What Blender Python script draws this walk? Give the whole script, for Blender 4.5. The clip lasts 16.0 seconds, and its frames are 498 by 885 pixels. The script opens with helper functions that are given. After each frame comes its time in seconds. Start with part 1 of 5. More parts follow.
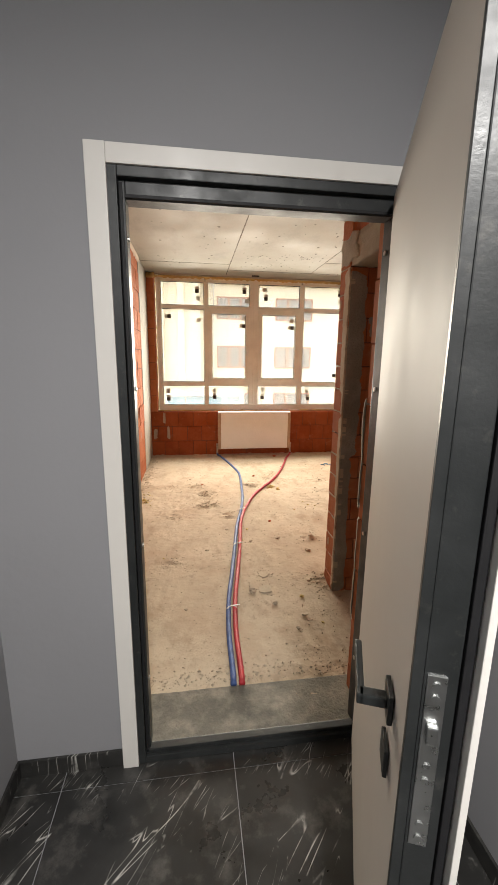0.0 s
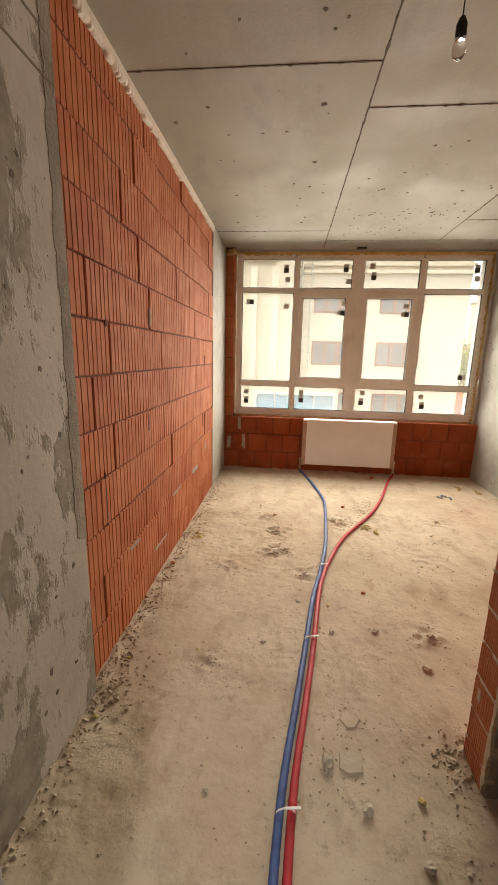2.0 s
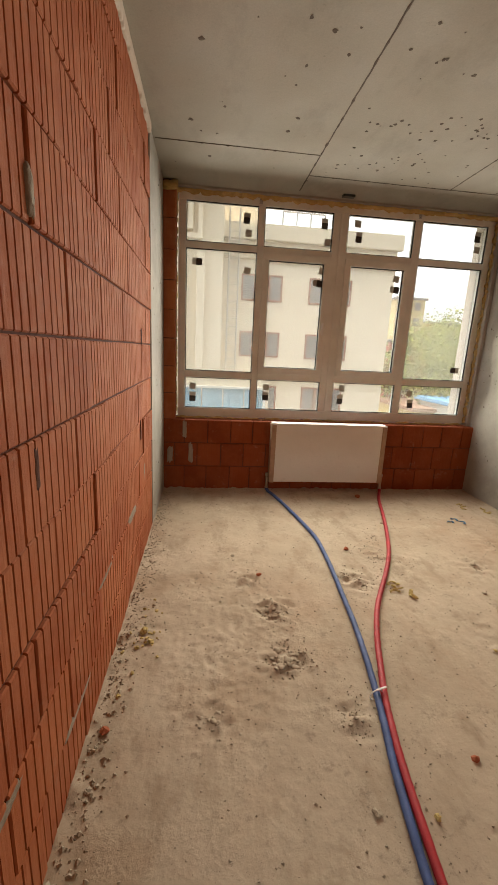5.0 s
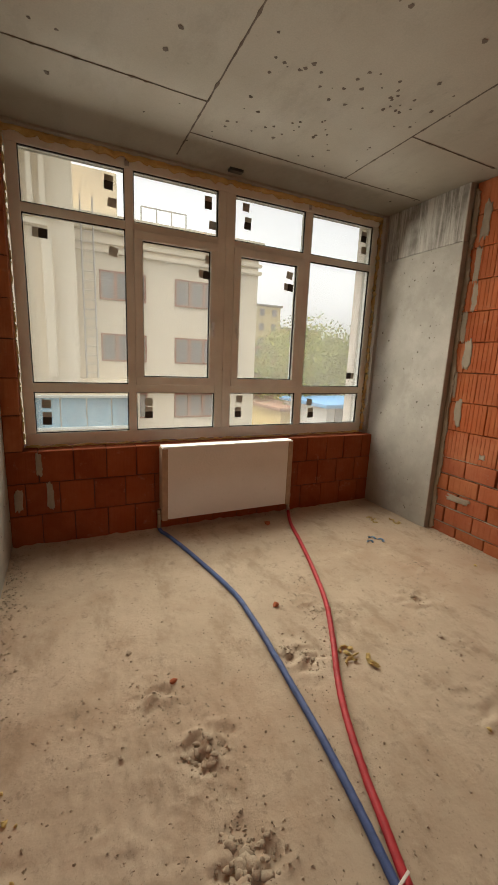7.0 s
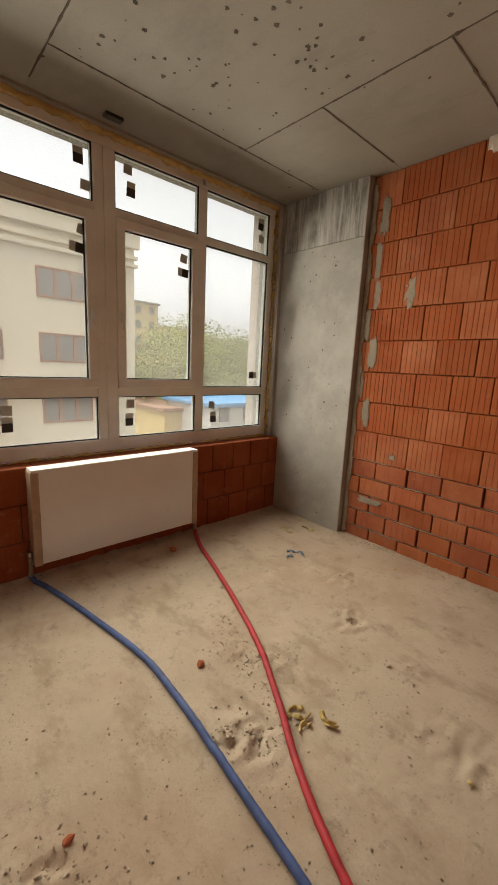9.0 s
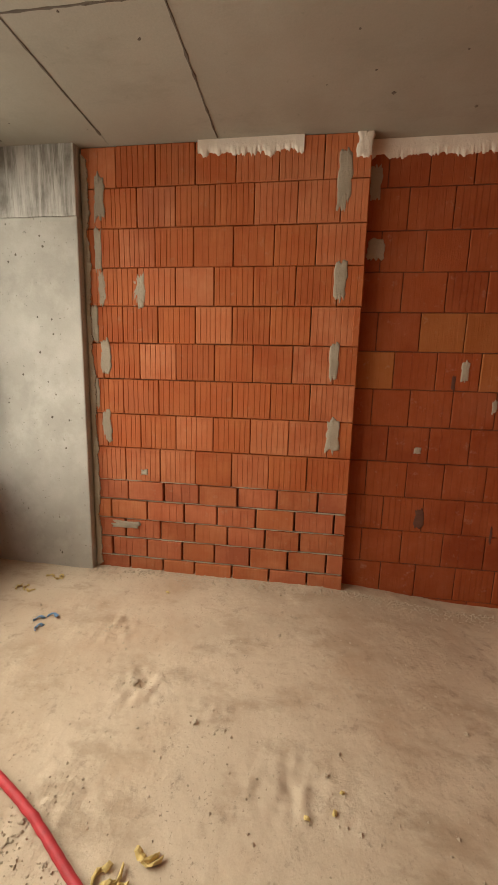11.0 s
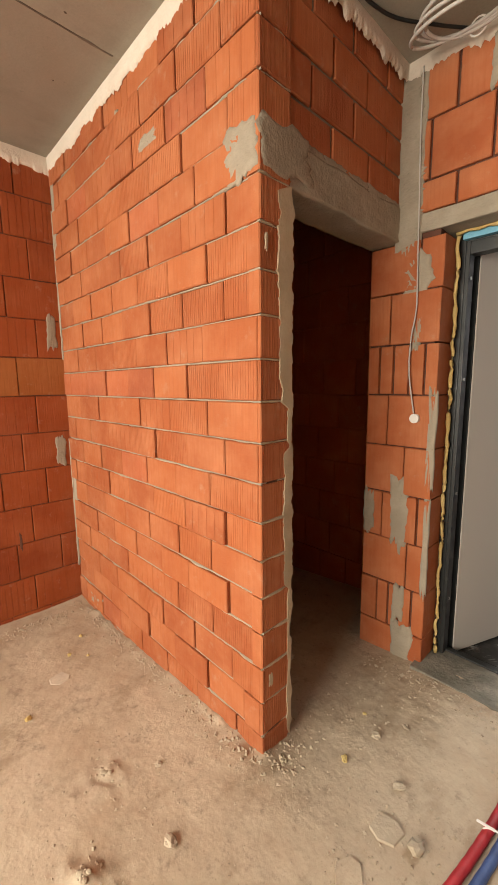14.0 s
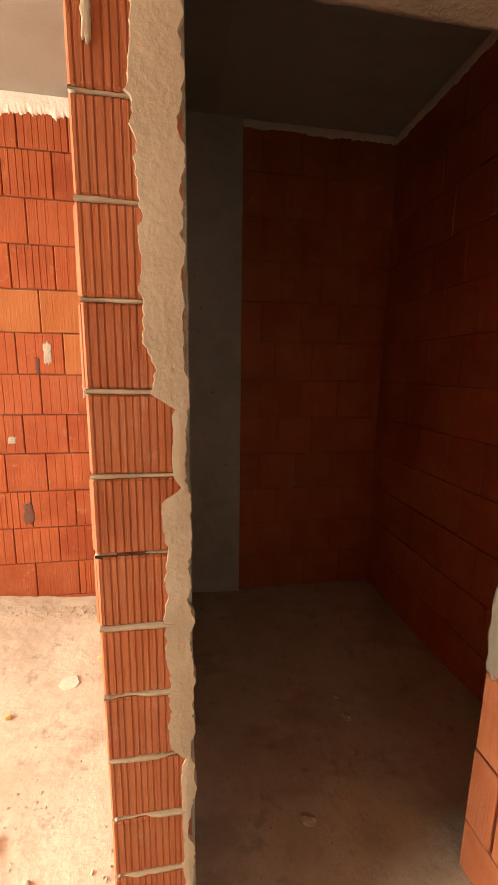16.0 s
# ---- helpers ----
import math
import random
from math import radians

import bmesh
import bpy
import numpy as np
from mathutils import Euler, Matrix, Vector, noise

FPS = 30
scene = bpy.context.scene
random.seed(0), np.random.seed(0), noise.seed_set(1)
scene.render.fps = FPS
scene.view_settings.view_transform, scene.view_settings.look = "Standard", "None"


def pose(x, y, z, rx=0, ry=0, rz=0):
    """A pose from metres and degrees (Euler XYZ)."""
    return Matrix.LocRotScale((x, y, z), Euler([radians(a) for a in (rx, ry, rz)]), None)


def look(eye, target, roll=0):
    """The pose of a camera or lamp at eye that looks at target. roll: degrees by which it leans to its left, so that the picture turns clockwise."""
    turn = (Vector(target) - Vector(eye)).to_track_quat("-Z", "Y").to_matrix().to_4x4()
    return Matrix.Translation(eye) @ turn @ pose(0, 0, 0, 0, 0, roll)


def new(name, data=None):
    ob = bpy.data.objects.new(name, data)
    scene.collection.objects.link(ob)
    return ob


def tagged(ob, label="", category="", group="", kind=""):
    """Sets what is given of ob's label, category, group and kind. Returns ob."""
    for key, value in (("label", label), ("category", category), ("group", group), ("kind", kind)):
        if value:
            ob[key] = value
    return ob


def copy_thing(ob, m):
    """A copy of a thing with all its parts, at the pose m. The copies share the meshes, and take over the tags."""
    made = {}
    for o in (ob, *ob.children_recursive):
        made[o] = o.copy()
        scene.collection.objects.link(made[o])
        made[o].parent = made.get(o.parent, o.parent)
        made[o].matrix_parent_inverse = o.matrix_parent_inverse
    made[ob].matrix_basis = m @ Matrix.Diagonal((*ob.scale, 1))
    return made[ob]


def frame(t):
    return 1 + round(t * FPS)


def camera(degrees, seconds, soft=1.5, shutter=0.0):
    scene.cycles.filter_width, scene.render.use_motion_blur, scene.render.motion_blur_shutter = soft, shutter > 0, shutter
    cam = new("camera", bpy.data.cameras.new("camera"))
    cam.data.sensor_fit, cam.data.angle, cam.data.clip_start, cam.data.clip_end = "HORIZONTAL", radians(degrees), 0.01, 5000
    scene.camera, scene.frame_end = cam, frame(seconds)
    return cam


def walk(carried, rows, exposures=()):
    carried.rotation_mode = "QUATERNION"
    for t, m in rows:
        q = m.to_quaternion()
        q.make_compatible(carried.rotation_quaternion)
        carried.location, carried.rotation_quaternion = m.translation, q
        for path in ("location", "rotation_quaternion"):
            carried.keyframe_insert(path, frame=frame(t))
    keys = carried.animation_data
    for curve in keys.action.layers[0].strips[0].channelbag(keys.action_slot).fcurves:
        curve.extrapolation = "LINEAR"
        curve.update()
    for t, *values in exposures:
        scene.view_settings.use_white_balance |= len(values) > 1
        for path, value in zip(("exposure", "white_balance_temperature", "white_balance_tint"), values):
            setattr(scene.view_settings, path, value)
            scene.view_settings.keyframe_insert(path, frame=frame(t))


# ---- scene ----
cam = camera(64.9, 16.0)
PATH = [
    (0, (0.268, 0.337, 1.494), (0.543, 2.276, 1.086), 0.7),
    (0.5, (0.313, 0.626, 1.465), (0.506, 2.577, 1.073), 0.3),
    (1, (0.366, 0.928, 1.47), (0.477, 2.881, 1.053), 0.3),
    (1.5, (0.395, 1.217, 1.474), (0.384, 3.173, 1.057), 0.6),
    (2, (0.42, 1.451, 1.479), (0.236, 3.395, 1.046), 1.4),
    (2.5, (0.458, 1.644, 1.527), (0.126, 3.562, 1.067), 2.2),
    (3, (0.459, 1.802, 1.539), (0.093, 3.711, 1.066), 2.8),
    (3.2, (0.485, 1.86, 1.523), (0.113, 3.773, 1.074), 2.3),
    (5.3, (-0.043, 2.898, 1.348), (0.274, 4.82, 0.896), 2.7),
    (5.5, (-0.038, 2.968, 1.341), (0.321, 4.884, 0.895), 2.5),
    (6, (-0.013, 3.165, 1.365), (0.502, 5.051, 0.941), 2.2),
    (6.5, (-0.003, 3.344, 1.372), (0.701, 5.167, 0.947), 2.2),
    (7, (-0.02, 3.526, 1.371), (0.828, 5.291, 0.965), 2.4),
    (7.5, (-0.005, 3.657, 1.353), (0.912, 5.385, 0.938), 2.5),
    (8, (0.05, 3.796, 1.36), (1.066, 5.47, 0.949), 2.7),
    (8.2, (0.066, 3.848, 1.349), (1.137, 5.489, 0.952), 2.5),
    (10.3, (0.231, 4.225, 1.395), (2.001, 5.056, 0.989), 2.0),
    (10.5, (0.286, 4.271, 1.427), (2.115, 4.973, 1.022), 1.25),
    (11, (0.37, 4.321, 1.404), (2.321, 4.596, 1.059), 1.5),
    (11.5, (0.379, 4.419, 1.404), (2.332, 4.148, 1.068), 1.0),
    (12, (0.356, 4.455, 1.408), (2.157, 3.655, 1.063), 0.9),
    (12.5, (0.325, 4.396, 1.409), (1.888, 3.196, 1.063), 0.9),
    (13, (0.283, 4.224, 1.394), (1.685, 2.833, 1.077), 0.6),
    (13.5, (0.228, 3.969, 1.39), (1.59, 2.536, 1.089), 0.2),
    (14, (0.255, 3.671, 1.388), (1.69, 2.31, 1.094), -0.6),
    (14.5, (0.28, 3.362, 1.392), (1.825, 2.125, 1.109), -1.0),
    (15, (0.319, 3.064, 1.391), (2.006, 2.038, 1.074), -0.8),
    (15.5, (0.412, 2.795, 1.36), (2.26, 2.098, 1.047), 0.3),
    (16, (0.509, 2.606, 1.365), (2.45, 2.284, 1.007), 0.8),
]
EXPOSURES = [(0, 0.35), (0.7, 0.22), (1.5, 0.16), (2.2, -0.08), (3, -0.28), (5.5, -0.75), (7, -1.02), (8, -1.08), (10.5, -0.75), (11.5, -0.25), (12.5, 0.1), (13.5, 0.36), (14.5, 0.6), (15.2, 0.98), (16, 1.6)]
walk(cam, [(t, look(eye, target, roll)) for t, eye, target, roll in PATH], EXPOSURES)

# ---- light: an overcast sky through the window, an added lamp in the hall ----
world = bpy.data.worlds.new("overcast_sky")
world.use_nodes = True
scene.world = world
sky = world.node_tree.nodes.new("ShaderNodeTexSky")
sky.sky_type = "NISHITA"
sky.sun_disc = False
sky.sun_elevation, sky.sun_rotation = radians(66), radians(-70)
sky.dust_density, sky.ozone_density = 5.0, 0.6
world.node_tree.nodes["Background"].inputs[1].default_value = 0.15
cloud = world.node_tree.nodes.new("ShaderNodeHueSaturation")
cloud.inputs["Saturation"].default_value, cloud.inputs["Value"].default_value = 0.05, 5.0
world.node_tree.links.new(sky.outputs[0], cloud.inputs["Color"])
world.node_tree.links.new(cloud.outputs[0], world.node_tree.nodes["Background"].inputs[0])
sun_data = bpy.data.lights.new("sun", "SUN")
sun_data.energy, sun_data.angle, sun_data.color = 1.2, radians(30), (1.0, 0.93, 0.82)
sun = new("sun", sun_data)
sun.matrix_world = look((-22, 8, 60), (0, 20, 0))
# the sky's light in the window's opening
for height in (1.05, 1.68, 2.30):
    sky_data = bpy.data.lights.new("window_daylight", "AREA")
    sky_data.shape, sky_data.size, sky_data.size_y, sky_data.energy, sky_data.color = "RECTANGLE", 2.9, 0.62, 38.0, (1.0, 0.92, 0.775)
    sky_data.spread = radians(134)
    window_daylight = new("window_daylight", sky_data)
    window_daylight.matrix_world = look((1.245, 6.52, height), (1.245, 6.52 - 1.0, height - 0.28))


# ---- materials ----
class Nodes:
    """A small wrapper to write node materials in few lines."""

    def __init__(self, name):
        self.mat = bpy.data.materials.new(name)
        self.mat.use_nodes = True
        self.tree = self.mat.node_tree
        self.bsdf = self.tree.nodes["Principled BSDF"]
        self.place = self.add("ShaderNodeNewGeometry").outputs["Position"]

    def add(self, kind, **values):
        node = self.tree.nodes.new(kind)
        for key, value in values.items():
            node.inputs[key].default_value = value
        return node

    def link(self, a, b):
        self.tree.links.new(a, b)

    def stretched(self, scale):
        node = self.add("ShaderNodeMapping")
        node.inputs["Scale"].default_value = scale
        self.link(self.place, node.inputs["Vector"])
        return node.outputs[0]

    def noise(self, scale, detail=4.0, rough=0.6, at=None):
        node = self.add("ShaderNodeTexNoise", Scale=scale, Detail=detail, Roughness=rough)
        self.link(at or self.place, node.inputs["Vector"])
        return node.outputs["Fac"]

    def ramp(self, fac, a, b, low=0.0, high=1.0):
        node = self.add("ShaderNodeMapRange")
        node.inputs["From Min"].default_value, node.inputs["From Max"].default_value = a, b
        node.inputs["To Min"].default_value, node.inputs["To Max"].default_value = low, high
        self.link(fac, node.inputs["Value"])
        return node.outputs[0]

    def mix(self, fac, a, b, blend="MIX"):
        node = self.tree.nodes.new("ShaderNodeMix")
        node.data_type, node.blend_type = "RGBA", blend
        for value, socket in ((fac, node.inputs[0]), (a, node.inputs[6]), (b, node.inputs[7])):
            if isinstance(value, (int, float)):
                socket.default_value = value
            elif isinstance(value, tuple):
                socket.default_value = (*value, 1)
            else:
                self.link(value, socket)
        return node.outputs[2]

    def maths(self, op, a, b):
        node = self.tree.nodes.new("ShaderNodeMath")
        node.operation = op
        for value, socket in ((a, node.inputs[0]), (b, node.inputs[1])):
            if isinstance(value, (int, float)):
                socket.default_value = value
            else:
                self.link(value, socket)
        return node.outputs[0]

    def chance(self):
        return self.add("ShaderNodeObjectInfo").outputs["Random"]

    def done(self, colour, rough=0.8, metal=0.0, bumps=(), spec=0.3):
        if isinstance(colour, tuple):
            self.bsdf.inputs["Base Color"].default_value = (*colour, 1)
        else:
            self.link(colour, self.bsdf.inputs["Base Color"])
        if isinstance(rough, (int, float)):
            self.bsdf.inputs["Roughness"].default_value = rough
        else:
            self.link(rough, self.bsdf.inputs["Roughness"])
        self.bsdf.inputs["Metallic"].default_value = metal
        self.bsdf.inputs["Specular IOR Level"].default_value = spec
        normal = None
        for height, distance in bumps:
            node = self.add("ShaderNodeBump", Strength=1.0, Distance=distance)
            self.link(height, node.inputs["Height"])
            if normal:
                self.link(normal, node.inputs["Normal"])
            normal = node.outputs[0]
        if normal:
            self.link(normal, self.bsdf.inputs["Normal"])
        return self.mat


def brick_clay(name, dark, mid, pale, streaks=True):
    n = Nodes(name)
    col = n.mix(n.ramp(n.chance(), 0.0, 1.0), dark, mid)
    col = n.mix(n.ramp(n.noise(5.0), 0.40, 0.75, 0.0, 0.75), col, pale)
    streak = n.noise(1.0, 3.0, 0.6, n.stretched((90.0, 90.0, 5.0)))
    col = n.mix(n.ramp(streak, 0.45, 0.8, 0.0, 0.45), col, dark)
    col = n.mix(n.ramp(n.noise(14.0, 6.0, 0.7), 0.60, 0.74, 0.0, 0.38), col, (0.42, 0.28, 0.19))
    col = n.mix(n.ramp(n.noise(2.3, 3.0), 0.55, 0.75, 0.0, 0.35), col, (0.33, 0.12, 0.055))
    return n.done(col, n.ramp(n.noise(30.0), 0.3, 0.7, 0.75, 0.95), bumps=((streak, 0.0022), (n.noise(160.0), 0.0012)), spec=0.25)


def concrete(name, base, dark, pale, spots=0.5, rough=0.85, bump=0.003):
    n = Nodes(name)
    col = n.mix(n.ramp(n.noise(1.7, 5.0), 0.35, 0.68), dark, base)
    col = n.mix(n.ramp(n.noise(6.0, 6.0, 0.65), 0.45, 0.75, 0.0, 0.7), col, pale)
    col = n.mix(n.ramp(n.noise(38.0, 3.0), 0.66, 0.76, 0.0, spots), col, (0.10, 0.09, 0.075))
    col = n.mix(n.ramp(n.noise(120.0, 2.0), 0.3, 0.7, 0.0, 0.2), col, dark)
    return n.done(col, rough, bumps=((n.noise(9.0, 5.0), bump * 2), (n.noise(70.0, 5.0), bump)), spec=0.25)


def plain(name, colour, rough=0.5, metal=0.0, vary=0.15, scale=8.0, bump=0.0005, spec=0.4):
    n = Nodes(name)
    low = tuple(c * (1 - vary) for c in colour)
    col = n.mix(n.ramp(n.noise(scale, 5.0), 0.35, 0.7), low, colour)
    return n.done(col, n.ramp(n.noise(scale * 4), 0.3, 0.7, max(0.03, rough - 0.08), min(1.0, rough + 0.08)), metal, ((n.noise(scale * 12), bump),), spec)


def floor_screed():
    """Dusty screed: trodden pale dust, scuffs, damp grey spots, fine crumbs."""
    n = Nodes("dusty_floor_screed")
    col = n.mix(n.ramp(n.noise(0.9, 5.0), 0.36, 0.64), (0.44, 0.36, 0.265), (0.55, 0.467, 0.355))
    col = n.mix(n.ramp(n.noise(2.6, 8.0, 0.68), 0.50, 0.68, 0.0, 0.8), col, (0.58, 0.495, 0.375))
    scuff = n.noise(5.0, 8.0, 0.72, n.stretched((1.0, 0.5, 1.0)))
    col = n.mix(n.ramp(n.noise(1.9, 7.0, 0.66), 0.50, 0.64, 0.0, 0.6), col, (0.40, 0.30, 0.205))
    col = n.mix(n.ramp(scuff, 0.52, 0.64, 0.0, 0.7), col, (0.34, 0.265, 0.185))
    col = n.mix(n.ramp(n.noise(11.0, 8.0, 0.78), 0.565, 0.65, 0.0, 0.7), col, (0.27, 0.22, 0.165))
    col = n.mix(n.ramp(n.noise(0.6, 4.0), 0.50, 0.66, 0.0, 0.4), col, (0.41, 0.28, 0.185))
    grit = n.maths("MULTIPLY", n.ramp(n.noise(85.0, 3.0), 0.62, 0.70), n.ramp(n.noise(4.0, 4.0), 0.42, 0.62, 0.1, 0.75))
    col = n.mix(grit, col, (0.19, 0.155, 0.12))
    col = n.mix(n.ramp(n.noise(190.0, 2.0), 0.35, 0.7, 0.0, 0.2), col, (0.34, 0.28, 0.21))
    relief = n.maths("MULTIPLY", n.noise(60.0, 6.0, 0.7), n.ramp(n.noise(2.6, 5.0, 0.65), 0.50, 0.66, 0.05, 1.0))
    return n.done(col, 0.95, bumps=((n.noise(6.0, 6.0, 0.58), 0.011), (relief, 0.005)), spec=0.15)


BRICK = brick_clay("terracotta_brick", (0.30, 0.082, 0.030), (0.40, 0.126, 0.046), (0.48, 0.19, 0.088))
BLOCK = brick_clay("terracotta_block", (0.35, 0.094, 0.034), (0.44, 0.139, 0.052), (0.52, 0.21, 0.10))
BLOCK_OCHRE = brick_clay("ochre_block", (0.28, 0.088, 0.022), (0.33, 0.112, 0.030), (0.37, 0.135, 0.045))
BRICK_DARK = brick_clay("overburnt_brick", (0.30, 0.085, 0.038), (0.40, 0.115, 0.048), (0.50, 0.18, 0.085))
BLOCK_RED = brick_clay("red_block", (0.31, 0.073, 0.021), (0.38, 0.097, 0.028), (0.44, 0.15, 0.052))
# red block with the shade of recess and parapet put into its colour
BLOCK_SHADED = brick_clay("deep_red_block", (0.225, 0.047, 0.013), (0.29, 0.066, 0.017), (0.34, 0.096, 0.032))
THRESHOLD = concrete("dusty_threshold_concrete", (0.20, 0.185, 0.15), (0.10, 0.095, 0.08), (0.48, 0.43, 0.345), 0.6, 0.92, 0.004)
MORTAR = concrete("mortar", (0.37, 0.32, 0.245), (0.27, 0.23, 0.175), (0.45, 0.395, 0.31), 0.3, 0.92, 0.004)
TAN_MORTAR = concrete("tan_mortar", (0.47, 0.375, 0.255), (0.36, 0.285, 0.19), (0.54, 0.45, 0.325), 0.35, 0.92, 0.0018)
JOINT = concrete("joint_mortar", (0.23, 0.19, 0.145), (0.15, 0.12, 0.09), (0.30, 0.26, 0.20), 0.3, 0.95, 0.004)
DULL_MORTAR = concrete("dull_grey_mortar", (0.30, 0.265, 0.21), (0.19, 0.165, 0.13), (0.38, 0.345, 0.28), 0.5, 0.94, 0.006)
DARK_JOINT = concrete("dusty_dry_joint", (0.13, 0.055, 0.035), (0.08, 0.035, 0.025), (0.17, 0.09, 0.06), 0.2, 0.95, 0.003)
CAST = concrete("cast_concrete_column", (0.45, 0.435, 0.385), (0.32, 0.31, 0.27), (0.51, 0.495, 0.445), 0.8, 0.8, 0.0012)
FIN = concrete("dark_mortar_fin", (0.15, 0.125, 0.10), (0.09, 0.075, 0.06), (0.21, 0.18, 0.145), 0.3, 0.95, 0.003)


def smeared_concrete():
    """White-washed concrete with grey cement smeared over it."""
    n = Nodes("smeared_concrete")
    col = n.mix(n.ramp(n.noise(2.0, 5.0), 0.35, 0.65), (0.37, 0.34, 0.285), (0.47, 0.435, 0.375))
    smear = n.ramp(n.noise(4.2, 9.0, 0.62, n.stretched((1.0, 1.0, 0.55))), 0.512, 0.55)
    col = n.mix(smear, col, n.mix(n.ramp(n.noise(13.0), 0.35, 0.65), (0.20, 0.18, 0.14), (0.31, 0.28, 0.22)))
    col = n.mix(n.ramp(n.noise(30.0, 4.0), 0.66, 0.72, 0.0, 0.8), col, (0.09, 0.08, 0.065))
    return n.done(col, 0.88, bumps=((smear, 0.003), (n.noise(45.0, 5.0), 0.002)), spec=0.2)


def board_marked():
    """Concrete with the grey upright streaks of its form boards."""
    n = Nodes("board_marked_concrete")
    streak = n.noise(1.0, 6.0, 0.7, n.stretched((28.0, 28.0, 2.2)))
    col = n.mix(n.ramp(streak, 0.42, 0.60), (0.20, 0.19, 0.165), (0.48, 0.47, 0.43))
    col = n.mix(n.ramp(n.noise(5.0, 5.0), 0.4, 0.7, 0.0, 0.7), col, (0.50, 0.49, 0.45))
    return n.done(col, 0.88, bumps=((streak, 0.006), (n.noise(60.0), 0.001)), spec=0.2)


def formed_slab():
    """Formed ceiling concrete: each board a tone of its own, water stains, fine pits."""
    n = Nodes("formed_concrete_ceiling")
    board = n.add("ShaderNodeNewGeometry").outputs["Random Per Island"]
    col = n.mix(board, (0.27, 0.24, 0.19), (0.33, 0.315, 0.26))
    col = n.mix(n.ramp(n.noise(1.3, 6.0, 0.62), 0.38, 0.66, 0.0, 0.7), col, (0.37, 0.35, 0.29))
    col = n.mix(n.ramp(n.noise(3.4, 7.0, 0.7, n.stretched((1.0, 0.45, 1.0))), 0.52, 0.72, 0.0, 0.5), col, (0.19, 0.18, 0.15))
    col = n.mix(n.ramp(n.noise(24.0, 5.0, 0.7), 0.64, 0.74, 0.0, 0.4), col, (0.14, 0.13, 0.11))
    col = n.mix(n.ramp(n.noise(130.0, 2.0), 0.3, 0.7, 0.0, 0.2), col, (0.20, 0.19, 0.16))
    return n.done(col, n.ramp(n.noise(2.0, 4.0), 0.3, 0.7, 0.55, 0.8), bumps=((n.noise(9.0, 5.0), 0.0012), (n.noise(70.0, 5.0), 0.0006)), spec=0.25)


SLAB = formed_slab()
SMEARED, BOARDED = smeared_concrete(), board_marked()
SCREED = floor_screed()
CLOD = concrete("crumbled_mortar", (0.46, 0.385, 0.285), (0.36, 0.30, 0.22), (0.53, 0.455, 0.345), 0.3, 0.96, 0.004)
RUBBLE = concrete("rubble_crumbs", (0.46, 0.39, 0.295), (0.34, 0.285, 0.21), (0.56, 0.485, 0.375), 0.15, 0.95, 0.003)
PLASTER = concrete("white_plaster", (0.70, 0.63, 0.54), (0.60, 0.53, 0.44), (0.76, 0.70, 0.62), 0.08, 0.9, 0.003)
FOAM = concrete("cured_mounting_foam", (0.62, 0.46, 0.18), (0.40, 0.27, 0.09), (0.72, 0.58, 0.30), 0.2, 0.85, 0.006)
PVC = plain("film_covered_white_pvc", (0.80, 0.81, 0.75), 0.35, 0, 0.14, 5.0, 0.0002, 0.5)
WRAP = plain("white_wrapping_film", (0.78, 0.785, 0.76), 0.35, 0, 0.06, 4.0, 0.003, 0.5)
CARD = plain("cardboard", (0.46, 0.33, 0.23), 0.85, 0, 0.2, 20.0, 0.0008, 0.2)
GREY_WALL = plain("grey_wall_paint", (0.245, 0.245, 0.255), 0.75, 0, 0.05, 2.0, 0.0008, 0.3)
WHITE_TRIM = plain("warm_white_laminate", (0.62, 0.60, 0.56), 0.4, 0, 0.04, 3.0, 0.0002, 0.45)
LEAF_PANEL = plain("cream_door_panel", (0.47, 0.435, 0.39), 0.62, 0, 0.03, 0.6, 0.0002, 0.35)


def dusty_steel():
    n = Nodes("dusty_black_steel")
    col = n.mix(n.ramp(n.noise(9.0, 5.0), 0.35, 0.7), (0.014, 0.016, 0.016), (0.026, 0.028, 0.028))
    col = n.mix(n.ramp(n.noise(26.0, 7.0, 0.7), 0.58, 0.74, 0.0, 0.22), col, (0.20, 0.185, 0.16))
    return n.done(col, n.ramp(n.noise(12.0), 0.3, 0.7, 0.32, 0.55), 0.2, ((n.noise(90.0), 0.0004),), 0.5)


BLACK_STEEL = dusty_steel()
BLACK_RUBBER = plain("black_rubber", (0.012, 0.012, 0.013), 0.6, 0, 0.2, 9.0, 0.0003, 0.3)
ZINC = plain("zinc_plated_steel", (0.55, 0.56, 0.55), 0.32, 1.0, 0.2, 12.0, 0.0002, 0.5)
RED_PIPE = plain("red_foam_sleeve", (0.50, 0.035, 0.045), 0.55, 0, 0.35, 18.0, 0.001, 0.35)
BLUE_PIPE = plain("blue_foam_sleeve", (0.075, 0.13, 0.33), 0.55, 0, 0.4, 18.0, 0.001, 0.35)
TIE = plain("white_nylon", (0.78, 0.76, 0.72), 0.5, 0, 0.05)
BLACK_CABLE = plain("black_cable_sheath", (0.016, 0.015, 0.014), 0.5, 0, 0.3)
GREY_CABLE = plain("pale_grey_cable_sheath", (0.55, 0.52, 0.48), 0.5, 0, 0.1)
BRASS = plain("nickel_brass_fitting", (0.50, 0.44, 0.36), 0.35, 1.0, 0.2)
PAPER = plain("dusty_paper", (0.62, 0.55, 0.44), 0.9, 0, 0.2, 25.0, 0.001, 0.2)
